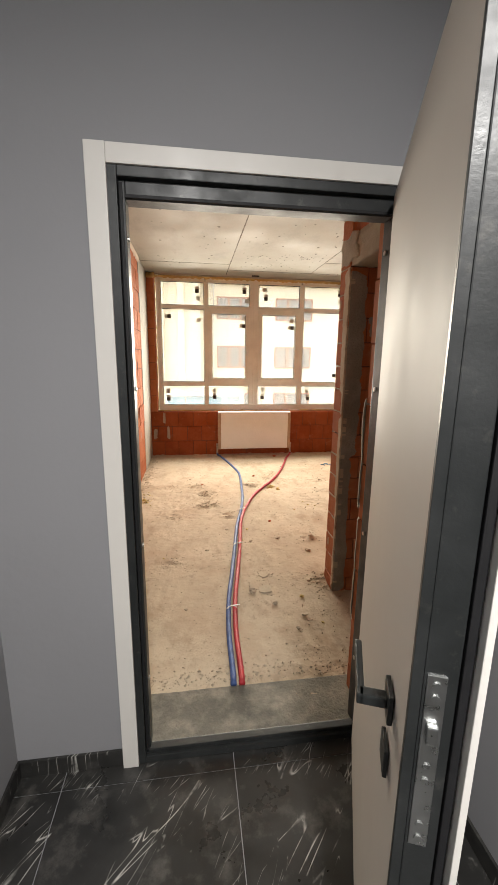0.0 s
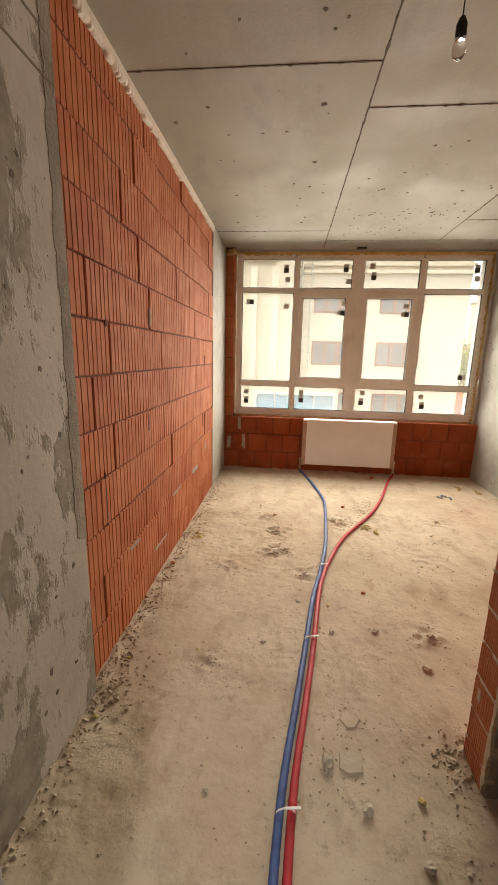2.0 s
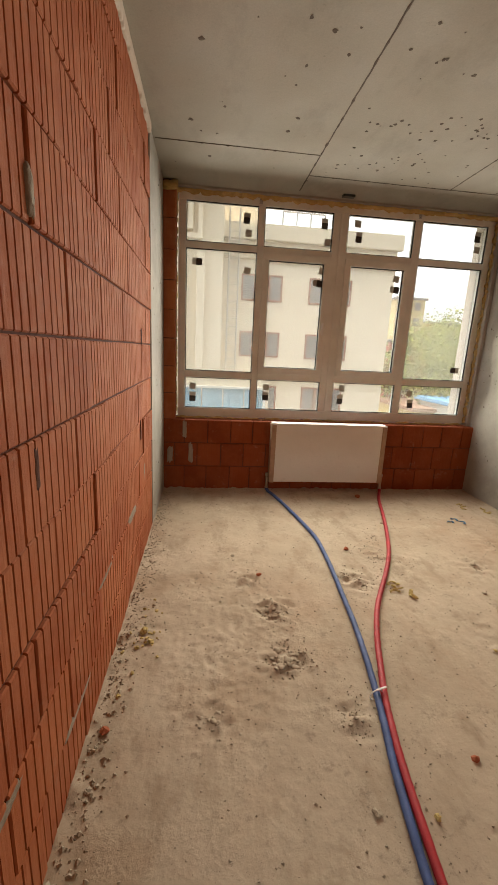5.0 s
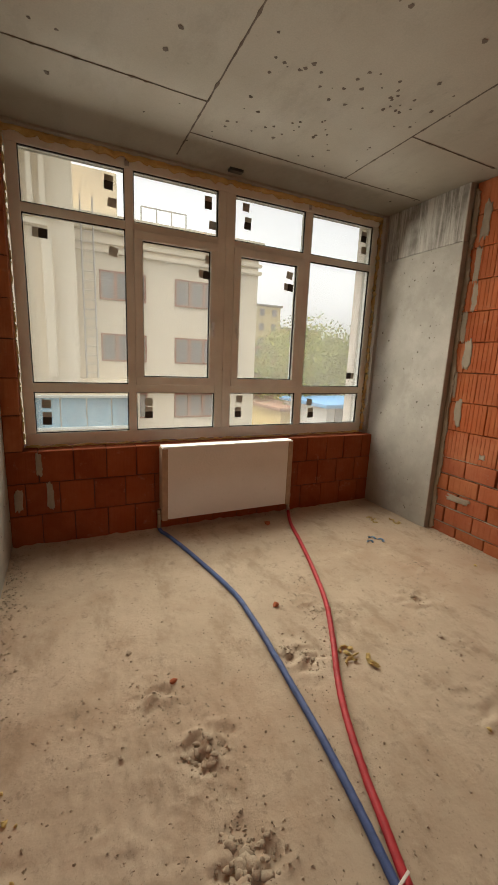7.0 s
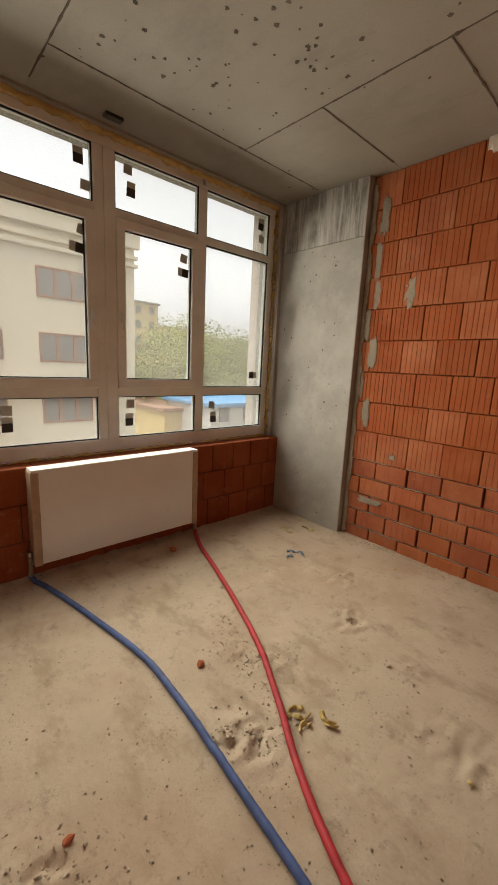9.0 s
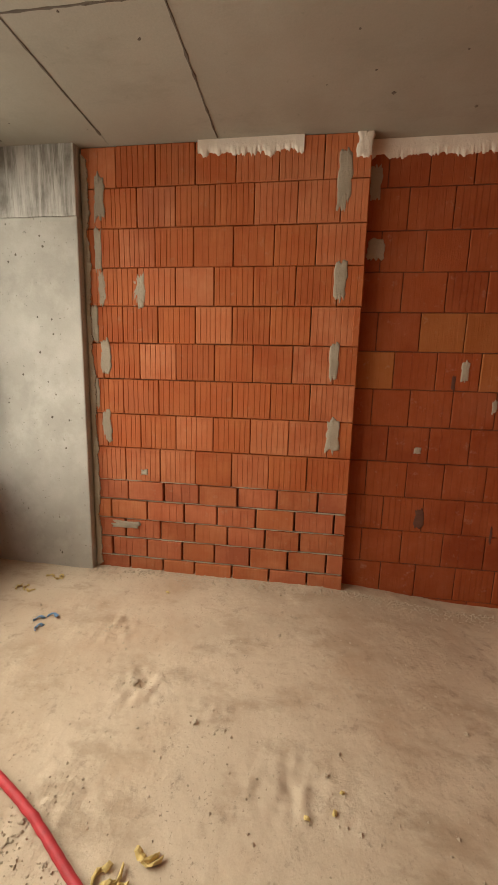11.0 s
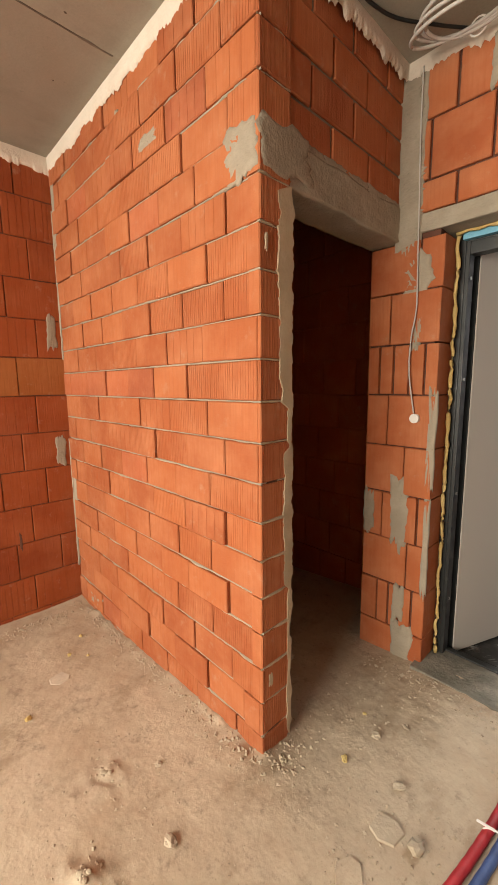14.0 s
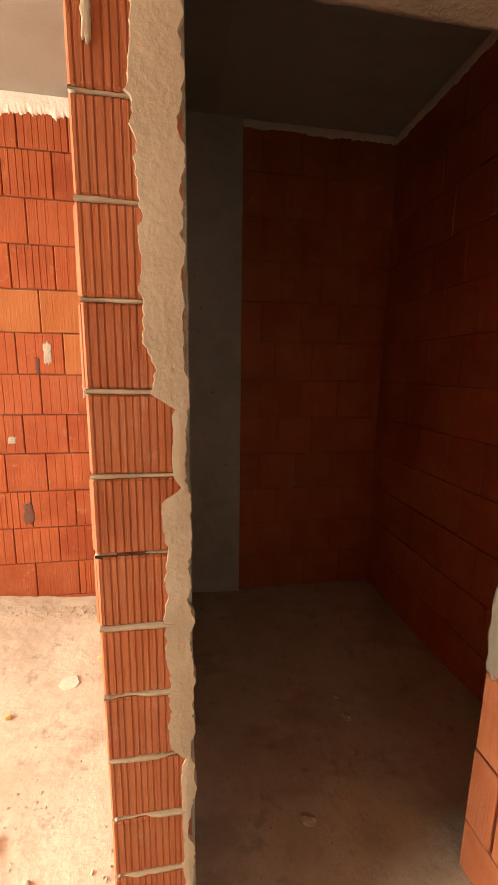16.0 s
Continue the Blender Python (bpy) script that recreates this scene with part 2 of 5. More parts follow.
YELLOW = plain("yellow_foam_peel", (0.64, 0.50, 0.20), 0.8, 0, 0.25, 40.0, 0.002, 0.2)
BLUE_FILM = plain("blue_film_scrap", (0.16, 0.30, 0.50), 0.5, 0, 0.2)
STICKER_DARK = plain("dark_sticker", (0.045, 0.04, 0.035), 0.6, 0, 0.2)
STICKER_PALE = plain("pale_sticker", (0.60, 0.56, 0.48), 0.6, 0, 0.2)
thin = STICKER_PALE.node_tree.nodes.new("ShaderNodeBsdfTranslucent")
thin.inputs["Color"].default_value = (0.50, 0.46, 0.38, 1)
paper = STICKER_PALE.node_tree.nodes.new("ShaderNodeMixShader")
paper.inputs[0].default_value = 0.6
STICKER_PALE.node_tree.links.new(STICKER_PALE.node_tree.nodes["Principled BSDF"].outputs[0], paper.inputs[1])
STICKER_PALE.node_tree.links.new(thin.outputs[0], paper.inputs[2])
STICKER_PALE.node_tree.links.new(paper.outputs[0], STICKER_PALE.node_tree.nodes["Material Output"].inputs["Surface"])
BLUE_TAPE = plain("blue_protective_film", (0.16, 0.42, 0.58), 0.45, 0, 0.1)


def glass_material():
    n = Nodes("window_glass")
    n.bsdf.inputs["Base Color"].default_value = (0.97, 0.99, 0.98, 1)
    n.bsdf.inputs["Roughness"].default_value = 0.0
    n.bsdf.inputs["IOR"].default_value = 1.45
    n.bsdf.inputs["Transmission Weight"].default_value = 1.0
    haze = n.tree.nodes.new("ShaderNodeBsdfTranslucent")
    haze.inputs["Color"].default_value = (0.95, 0.88, 0.75, 1)
    both = n.tree.nodes.new("ShaderNodeMixShader")
    n.link(n.ramp(n.noise(1.5, 5.0), 0.3, 0.7, 0.13, 0.19), both.inputs[0])
    n.link(n.bsdf.outputs[0], both.inputs[1])
    n.link(haze.outputs[0], both.inputs[2])
    n.link(both.outputs[0], n.tree.nodes["Material Output"].inputs["Surface"])
    return n.mat


def marble_tile():
    """Black marble with short slanting white veins and a dusty film."""
    n = Nodes("black_marble_tile")
    lines = None
    for turn, scale, thin in ((-0.75, (1.6, 13.0, 1.0), 0.010), (-1.05, (2.4, 18.0, 1.0), 0.008)):
        slant = n.add("ShaderNodeMapping")
        slant.inputs["Rotation"].default_value = (0.0, 0.0, turn)
        n.link(n.place, slant.inputs["Vector"])
        node = n.add("ShaderNodeMapping")
        node.inputs["Scale"].default_value = scale
        n.link(slant.outputs[0], node.inputs["Vector"])
        ridge = n.maths("ABSOLUTE", n.maths("SUBTRACT", n.noise(1.0, 1.5, 0.5, node.outputs[0]), 0.5), 0.0)
        streak = n.ramp(ridge, 0.0, thin, 1.0, 0.0)
        lines = streak if lines is None else n.maths("MAXIMUM", lines, streak)
    lines = n.maths("MULTIPLY", lines, n.ramp(n.noise(6.0, 4.0), 0.51, 0.62, 0.0, 0.9))
    col = n.mix(n.ramp(n.noise(3.0, 5.0), 0.4, 0.7), (0.014, 0.014, 0.013), (0.034, 0.033, 0.031))
    col = n.mix(lines, col, (0.50, 0.49, 0.45))
    col = n.mix(n.ramp(n.noise(9.0, 6.0, 0.7), 0.52, 0.78, 0.0, 0.25), col, (0.30, 0.28, 0.25))
    return n.done(col, n.ramp(n.noise(7.0, 5.0), 0.3, 0.7, 0.22, 0.5), bumps=((n.noise(60.0), 0.0003),), spec=0.5)


CLEAR = plain("clear_bulb_glass", (0.97, 0.98, 0.98), 0.02, 0, 0.0, 1.0, 0.0, 0.5)
CLEAR.node_tree.nodes["Principled BSDF"].inputs["Transmission Weight"].default_value = 1.0
GLASS, MARBLE = glass_material(), marble_tile()


# ---- mesh helpers ----
def mesh_object(name, bm, material, parent=None, label="", smooth=False):
    bmesh.ops.recalc_face_normals(bm, faces=bm.faces)
    data = bpy.data.meshes.new(name)
    bm.to_mesh(data)
    bm.free()
    data.materials.append(material)
    if smooth:
        data.shade_smooth()
    ob = new(name, data)
    if parent:
        ob.parent = parent
    if label:
        ob["label"] = label
    return ob


def part(name, bm, material, parent, label="", smooth=False):
    return mesh_object(name, bm, material, parent, label, smooth)


def add_box(bm, low, high, bevel=0.0):
    made = bmesh.ops.create_cube(bm, size=1.0)["verts"]
    for v in made:
        v.co = [l + (c + 0.5) * (h - l) for c, l, h in zip(v.co, low, high)]
    if bevel:
        edges = list({e for v in made for e in v.link_edges})
        bmesh.ops.bevel(bm, geom=edges, offset=bevel, segments=2, affect="EDGES", profile=0.6)
    return bm


def box(low, high, bevel=0.0):
    return add_box(bmesh.new(), low, high, bevel)


def add_rod(bm, a, b, r, segs=12, r2=None):
    a, b = Vector(a), Vector(b)
    turn = (b - a).to_track_quat("Z", "Y").to_matrix().to_4x4()
    bmesh.ops.create_cone(bm, cap_ends=True, segments=segs, radius1=r, radius2=r if r2 is None else r2, depth=(b - a).length,
                          matrix=Matrix.Translation((a + b) / 2) @ turn)
    return bm


def smooth_line(points, step=0.03):
    """Points along a smooth line through the given ones."""
    pts = [Vector(p) for p in points]
    pts = [2 * pts[0] - pts[1]] + pts + [2 * pts[-1] - pts[-2]]
    out = []
    for p0, p1, p2, p3 in zip(pts, pts[1:], pts[2:], pts[3:]):
        n = max(2, int((p2 - p1).length / step))
        for i in range(n):
            s = i / n
            out.append(0.5 * (2 * p1 + (p2 - p0) * s + (2 * p0 - 5 * p1 + 4 * p2 - p3) * s * s + (3 * p1 - p0 - 3 * p2 + p3) * s ** 3))
    return out + [pts[-2]]


def add_tube(bm, points, r, segs=10, ripple=0.0):
    rings = []
    for i, p in enumerate(points):
        way = (points[min(i + 1, len(points) - 1)] - points[max(i - 1, 0)]).normalized()
        side = way.cross(Vector((0, 0, 1)))
        side = side.normalized() if side.length > 0.05 else Vector((1, 0, 0))
        up = side.cross(way)
        rr = r + (ripple if i % 2 else -ripple)
        rings.append([bm.verts.new(p + rr * (math.cos(a) * side + math.sin(a) * up)) for a in (2 * math.pi * k / segs for k in range(segs))])
    for a, b in zip(rings, rings[1:]):
        for k in range(segs):
            bm.faces.new((a[k], a[(k + 1) % segs], b[(k + 1) % segs], b[k]))
    bm.faces.new(rings[0])
    bm.faces.new(rings[-1])
    return bm


def structure(name, bm, material, label, category="wall"):
    return tagged(mesh_object(name, bm, material), label, category, kind="structure")


def wall_pose(x, y, z, normal):
    """Local x runs along the wall, local y into it, z up."""
    back = -Vector(normal)
    along = back.cross(Vector((0, 0, 1)))
    m = Matrix((along, back, Vector((0, 0, 1)))).transposed().to_4x4()
    return Matrix.Translation((x, y, z)) @ m


# ---- bricks ----
SHARED = {}
GROOVES = {"ribbed": (0.033, 0.0045, 0.0028), "faint": (0.048, 0.004, 0.0016), "cut": (0.039, 0.0075, 0.014), "deep": (0.055, 0.013, 0.055), "hair": (0.0125, 0.0032, 0.0013), "fine": (0.0115, 0.0034, 0.0018)}


def brick_data(kind, length, height, depth, material):
    """A brick with its face at y = 0, worn edges, and grooves where its kind has them."""
    key = (kind, round(length / 0.004), round(height / 0.002), round(depth, 2), material.name)
    if key in SHARED:
        return SHARED[key]
    rnd = random.Random(str(key))
    c = 0.004
    line = [(0.0, c), (c, 0.0)]
    if kind in GROOVES:
        pitch, wide, deep = GROOVES[kind]
        count = max(1, int(length / pitch))
        for i in range(1, count):
            x = length * i / count + rnd.uniform(-0.14, 0.14) * pitch
            line += [(x - wide / 2, 0.0), (x - wide / 4, deep), (x + wide / 4, deep), (x + wide / 2, 0.0)]
    line += [(length - c, 0.0), (length, c)]
    ends = [(length, depth), (0.0, depth)]
    outline = line + ends
    bm = bmesh.new()
    rings = []
    for z, inset in ((0.0, c), (c, 0.0), (height - c, 0.0), (height, c)):
        rings.append([bm.verts.new((x, y + (inset if i < len(line) else 0.0), z)) for i, (x, y) in enumerate(outline)])
    for a, b in zip(rings, rings[1:]):
        for k in range(len(outline)):
            bm.faces.new((a[k], a[(k + 1) % len(outline)], b[(k + 1) % len(outline)], b[k]))
    bm.faces.new(rings[0])
    bm.faces.new(rings[-1])
    bmesh.ops.recalc_face_normals(bm, faces=bm.faces)
    data = bpy.data.meshes.new("brick")
    bm.to_mesh(data)
    bm.free()
    data.materials.append(material)
    SHARED[key] = data
    return data


def lay_bricks(wall, m, length, courses, unit, joint=0.008, depth=0.05, kind="smooth", material=None, seed=1, uneven=0.002,
               choose=None, skip=None, stagger=0.5, name="brick"):
    """Lay courses of bricks on a wall, each an object of its own. m: pose of the wall's lower corner; courses: (low, high) heights."""
    rnd = random.Random(seed)
    for row, (low, high) in enumerate(courses):
        x = -((row % 2) * stagger * unit + rnd.uniform(0.0, 0.05 * unit))
        while x < length - 0.02:
            size = unit * rnd.choice((1.0, 1.0, 1.0, 1.03, 0.96, 0.9 if kind == "smooth" else 1.0))
            a, b = max(x, 0.0), min(x + size - joint, length)
            b = length if length - b < 0.07 else b
            x += size
            if b - a < 0.035 or (skip and skip(a, b, low, high)):
                continue
            look_of, stuff_of = (choose(row, (a + b) / 2, rnd) if choose else None) or (kind, material)
            ob = new(name, brick_data(look_of, b - a, high - low - joint, depth, stuff_of))
            ob.parent = wall
            ob.matrix_basis = m @ Matrix.Translation((a, rnd.uniform(-uneven, uneven), low + joint / 2 + rnd.uniform(-0.001, 0.001))) @ \
                pose(0, 0, 0, rnd.uniform(-0.25, 0.25), rnd.uniform(-0.2, 0.2), rnd.uniform(-0.25, 0.25))


def even_courses(low, high, height):
    count = max(1, round((high - low) / height))
    step = (high - low) / count
    return [(low + i * step, low + (i + 1) * step) for i in range(count)]


def mortar_patch(parent, m, u, z, width, height, seed, material=None, thick=0.006, name="mortar_patch"):
    """A smear of mortar with a ragged outline, thickest in its middle."""
    bm = bmesh.new()
    rnd = random.Random(seed)
    shift = rnd.uniform(0, 50)
    rings, segs = [], 40
    for r, lift in ((0.5, 1.0), (0.82, 0.8), (0.97, 0.45), (1.0, -1.2)):
        ring = []
        for k in range(segs):
            a = 2 * math.pi * k / segs
            box_r = 1 / max(abs(math.cos(a)), abs(math.sin(a))) ** 0.75
            wob = 1 + 0.30 * noise.noise((math.cos(a) * 1.6 + shift, math.sin(a) * 1.6, shift)) + 0.20 * noise.fractal((math.cos(a) * 3 + shift, math.sin(a) * 3, shift), 0.4, 2.2, 5)
            p = m @ Vector((u + 0.5 * width * r * wob * box_r * math.cos(a), -thick * lift * (1 + 0.3 * rnd.uniform(-1, 1)), z + 0.5 * height * r * wob * box_r * math.sin(a)))
            ring.append(bm.verts.new(p))
        rings.append(ring)
    bm.faces.new(rings[0])
    for a, b in zip(rings, rings[1:]):
        for k in range(segs):
            bm.faces.new((a[k], a[(k + 1) % segs], b[(k + 1) % segs], b[k]))
    return part(name, bm, material or MORTAR, parent, "", True)


def mortar_strip(parent, m, low, high, edge, reach, seed, thick=0.006, material=None, wobble=0.9, lip=0.0):
    """An upright strip of mortar from a straight edge to a ragged one."""
    bm = bmesh.new()
    n = max(6, int((high - low) / 0.007))
    rows = []
    for i in range(n + 1):
        z = low + (high - low) * i / n
        wob = wobble * noise.fractal((z * 7.0, seed * 2.3, 0.5), 0.4, 2.2, 6)
        side = edge + lip * noise.fractal((z * 16.0, seed * 4.1, 2.5), 0.5, 2.2, 4)
        fade = min(1.0, min(i, n - i) / 5 + 0.25)
        end = edge + (reach - edge) * fade * (1 + 0.45 * wob)
        lift = thick * (1 + 0.35 * noise.noise((z * 14.0, seed, 8.0)))
        rows.append([bm.verts.new(m @ Vector((u, y, z))) for u, y in ((side, 0.03 if lip else 0.004), (side, -lift), (edge + (end - edge) * 0.5, -lift * 1.1), (edge + (end - edge) * 0.97, -lift * 0.7), (end, 0.004))])
    for a, b in zip(rows, rows[1:]):
        for k in range(4):
            bm.faces.new((a[k], a[k + 1], b[k + 1], b[k]))
    return part("mortar_strip", bm, material or MORTAR, parent)


def joint_bead(parent, m, start, end, z, seed, fill, material=None):
    """Mortar squeezed out of a bed joint, in places only."""
    bm = bmesh.new()
    n = int((end - start) / 0.012)
    cols = []
    for i in range(n + 1):
        u = start + (end - start) * i / n
        k = noise.fractal((u * 5.0, seed * 1.9, 0.5), 0.5, 2.2, 4) + fill
        h = 0.0030 + 0.0026 * max(0.0, k)
        out = -0.009 + 0.0105 * min(1.0, max(0.0, 0.5 + k))
        drop = 0.0012 * noise.noise((u * 22.0, seed, 1.0))
        cols.append([bm.verts.new(m @ Vector((u, y, z + w))) for y, w in ((0.012, h), (-out, h * 0.8 + drop), (-out - 0.001, drop), (-out, -h * 0.8 + drop), (0.012, -h))])
    for a, b in zip(cols, cols[1:]):
        for k in range(4):
            bm.faces.new((a[k], a[k + 1], b[k + 1], b[k]))
    return part("mortar_joint", bm, material or MORTAR, parent, "", True)


def ragged_band(name, m, length, top, drop, seed, parent, label, rag=0.05, thick=0.009, material=None, lower=None):
    """A band of plaster under the ceiling with a brushed, ragged lower edge."""
    bm = bmesh.new()
    n = max(4, int(length / 0.006))
    cols = []
    for i in range(n + 1):
        u = length * i / n
        j = 0.9 * noise.fractal((u * 9.0, seed * 3.1, 0.5), 0.35, 2.3, 6) + 0.9 * max(0.0, noise.noise((u * 22.0, seed, 9.0)) - 0.25)
        d = (drop if lower is None else lower(u)) + rag * (0.3 + max(-0.35, min(0.9, j)) * 0.6)
        w = 0.002 * noise.noise((u * 12.0, seed, 2.0))
        cols.append([bm.verts.new(m @ Vector((u, y, z))) for y, z in
                     ((-thick + w, top), (-thick - w, top - d * 0.5), (-thick * 0.8 + w, top - d * 0.9), (0.004, top - d))])
    for a, b in zip(cols, cols[1:]):
        for k in range(3):
            bm.faces.new((a[k], a[k + 1], b[k + 1], b[k]))
    return part(name, bm, material or PLASTER, parent, label, True)


# ---- measures of the place ----
CEIL, LEFT, LEFT_CAST = 2.74, -0.40, -0.37
SILL, PARAPET_Y, GLASS_Y = 0.70, 6.53, 6.70
COLUMN_X, PIER_X, RECESS_X = 2.80, 2.86, 2.95
PART_X, PART_Y, PART_IN = 1.17, 2.76, 2.605
DOOR_IN, DOOR_OUT = 1.84, 1.62
HALL_Z, HALL_X0, HALL_X1 = -0.035, -0.40, 1.14


def ease(s):
    s = min(1.0, max(0.0, s))
    return s * s * (3 - 2 * s)


DIPS = ((0.37, 4.27, 0.12, 0.030), (0.36, 4.60, 0.13, 0.022), (0.39, 4.30, 0.08, -0.03), (0.90, 4.91, 0.10, 0.02), (0.05, 3.98, 0.12, 0.018),
        (0.60, 3.95, 0.10, 0.02), (0.97, 4.84, 0.12, 0.02), (0.72, 2.66, 0.08, 0.002), (1.24, 3.39, 0.09, 0.025), (1.52, 3.21, 0.10, 0.014),
        (0.29, 4.88, 0.12, 0.014), (1.30, 5.10, 0.10, 0.02), (1.85, 5.00, 0.16, 0.016), (-0.28, 4.45, 0.12, 0.016), (2.20, 5.30, 0.15, 0.016),
        (0.45, 4.25, 0.06, 0.02), (0.25, 4.93, 0.09, 0.014), (0.41, 4.66, 0.10, 0.018), (-0.05, 4.90, 0.10, 0.010), (1.20, 5.25, 0.09, 0.016), (1.75, 4.65, 0.10, 0.008), (0.74, 2.84, 0.07, 0.003), (0.10, 3.07, 0.09, 0.012), (1.5, 4.3, 0.2, 0.01))


def floor_z(x, y):
    z = -0.085 * ease((x - 1.0) / 1.7) * ease((4.25 - y) / 1.1) - 0.025 * ease((2.9 - y) / 0.8) * ease((x - 0.7) / 0.6)
    z += 0.008 * noise.noise((x * 0.9, y * 0.9, 0.3)) + 0.005 * noise.noise((x * 3.1, y * 3.1, 2.0))
    calm = ease((x - 0.8) / 0.5) * ease((4.5 - y) / 0.5)
    rough = (0.15 + 1.3 * max(0.0, noise.noise((x * 1.3, y * 1.3, 7.0)))) * (1 - 0.75 * calm) + 1.1 * math.exp(-((x - 0.12) ** 2 / 0.10 + (y - 4.35) ** 2 / 0.20))
    z += rough * (0.006 * noise.noise((x * 7.0, y * 9.0, 1.0)) - 0.016 * max(0.0, abs(noise.noise((x * 15.0, y * 19.0, 5.0))) - 0.28) + 0.004 * noise.noise((x * 47.0, y * 47.0, 6.0)))
    for u, v, r, h in DIPS:
        q = ((x - u) ** 2 + (y - v) ** 2) / (r * r)
        if q < 4:
            z += h * math.exp(-q * 1.6) * (0.35 + 1.3 * noise.noise((x * 14.0, y * 21.0, 9.0)) - 1.1 * abs(noise.noise((x * 33.0, y * 37.0, 2.0))))
    near_partition = y - PART_Y if x > PART_X - 0.02 else math.hypot(max(0.0, PART_X - x), y - PART_Y)
    for edge, lift in ((x - LEFT, 0.014), (6.53 - y, 0.014), (abs(near_partition) * 1.5, 0.014), ((PIER_X - x) * 2.0, 0.005)):
        z += lift * math.exp(-max(0.0, edge) * 14.0) * (0.7 + noise.noise((x * 15.0, y * 15.0, 3.0)))
    return z


def sheet(name, x0, x1, y0, y1, step, height, material, label, category):
    nx, ny = int((x1 - x0) / step) + 1, int((y1 - y0) / step) + 1
    verts = [(x0 + (x1 - x0) * i / (nx - 1), y0 + (y1 - y0) * j / (ny - 1)) for j in range(ny) for i in range(nx)]
    faces = [(j * nx + i, j * nx + i + 1, (j + 1) * nx + i + 1, (j + 1) * nx + i) for j in range(ny - 1) for i in range(nx - 1)]
    data = bpy.data.meshes.new(name)
    data.from_pydata([(x, y, height(x, y)) for x, y in verts], [], faces)
    data.materials.append(material)
    data.shade_smooth()
    return tagged(new(name, data), label, category, kind="structure")


# ---- floor and ceiling ----
sheet("floor", -0.55, 3.15, 1.80, 6.75, 0.012, floor_z, SCREED, "rough dusty grey-beige concrete screed floor with crumbs and clods", "floor")
structure("subfloor", box((-0.9, 1.0, -0.4), (3.5, 7.0, -0.16)), JOINT, "concrete floor slab under the screed", "floor")


def ceiling():
    """Formed slab: boards with open joints, pocked with air holes."""
    bm = bmesh.new()
    gap = 0.0004
    runs = ((-0.9, 0.77, (1.0, 3.51, 5.87, 7.0)), (0.77, 1.97, (1.0, 3.84, 6.20, 7.0)), (1.97, 3.5, (1.0, 2.4, 4.90, 5.57, 6.21, 7.0)))
    rnd = random.Random(4)
    for x0, x1, cuts in runs:
        for y0, y1 in zip(cuts, cuts[1:]):
            add_box(bm, (x0 + gap, y0 + gap, CEIL + rnd.uniform(0, 0.0006)), (x1 - gap, y1 - gap, CEIL + 0.1))
    add_box(bm, (-0.9, 1.0, CEIL + 0.02), (3.5, 7.0, CEIL + 0.3))
    return structure("ceiling", bm, SLAB, "bare grey formed concrete ceiling with board joints and air holes", "ceiling")


slab = ceiling()

# ---- walls ----
# left: concrete, then ribbed blocks, then a concrete column
wall_left = structure("wall_left", box((LEFT - 0.30, 2.86, -0.2), (LEFT - 0.009, 5.70, CEIL + 0.01)), DARK_JOINT,
                      "wall of ribbed orange ceramic blocks with dry joints")
LEFT_POSE = wall_pose(LEFT, 2.87, 0, (1, 0, 0))
lay_bricks(wall_left, LEFT_POSE, 2.83, [(-0.018 + 0.233 * i, 0.215 + 0.233 * i) for i in range(11)] + [(2.545, 2.73)], 0.375, 0.0062, 0.06, "cut", BLOCK, 11, 0.005)
cast_left = structure("wall_left_concrete", box((LEFT_CAST - 0.4, DOOR_IN - 0.05, -0.2), (LEFT_CAST, 2.855, CEIL + 0.01), 0.006), SMEARED,
                      "pale cast concrete wall with smears and air holes")
for z in (2.43, 2.30):
    part("board_joint", box((LEFT_CAST - 0.01, 1.85, z), (LEFT_CAST + 0.0025, 2.85, z + 0.008), 0.001), JOINT, cast_left)
mortar_strip(wall_left, wall_pose(LEFT - 0.004, 2.855, 0, (1, 0, 0)), 0.72, 2.70, 0.0, 0.03, 8, 0.02, DULL_MORTAR, 0.4)
mortar_strip(cast_left, wall_pose(LEFT_CAST, 2.855, 0, (1, 0, 0)), 0.74, 2.70, 0.0, -0.065, 14, 0.0022, DULL_MORTAR, 0.35)
# solid dark strip gives the shadow in the gap beside the concrete
part("open_joint", box((LEFT - 0.02, 2.856, 0.0), (LEFT + 0.0015, 2.882, 0.70), 0.001), DARK_JOINT, wall_left, "dark strip painted as the shaded gap beside the concrete")
# thin dark patches on the blocks paint the shade inside broken holes
for i, (u, z, w, h) in enumerate(((0.83, 1.075, 0.022, 0.10), (1.27, 1.09, 0.03, 0.09), (0.75, 2.42, 0.02, 0.10), (0.24, 0.80, 0.018, 0.26), (2.35, 0.86, 0.02, 0.12), (2.42, 1.42, 0.02, 0.10), (0.33, 1.62, 0.02, 0.05), (1.33, 0.86, 0.03, 0.04))):
    mortar_patch(wall_left, LEFT_POSE, u, z, w, h, 610 + i, DARK_JOINT, 0.002, "broken_hole")
for i, (u, z, w, h) in enumerate(((0.55, 0.42, 0.16, 0.03), (1.4, 0.45, 0.2, 0.035), (2.0, 0.44, 0.22, 0.04), (1.0, 0.215, 0.25, 0.03), (2.45, 0.55, 0.07, 0.16))):
    mortar_patch(wall_left, LEFT_POSE, u, z, w, h, 630 + i, None, 0.003)
mortar_patch(wall_left, LEFT_POSE, 0.9, 1.68, 0.03, 0.10, 10)
column_left = structure("column_left", box((LEFT - 0.3, 5.705, -0.2), (LEFT + 0.006, 6.535, CEIL + 0.01), 0.006), CAST, "pale cast concrete column beside the window", "column")
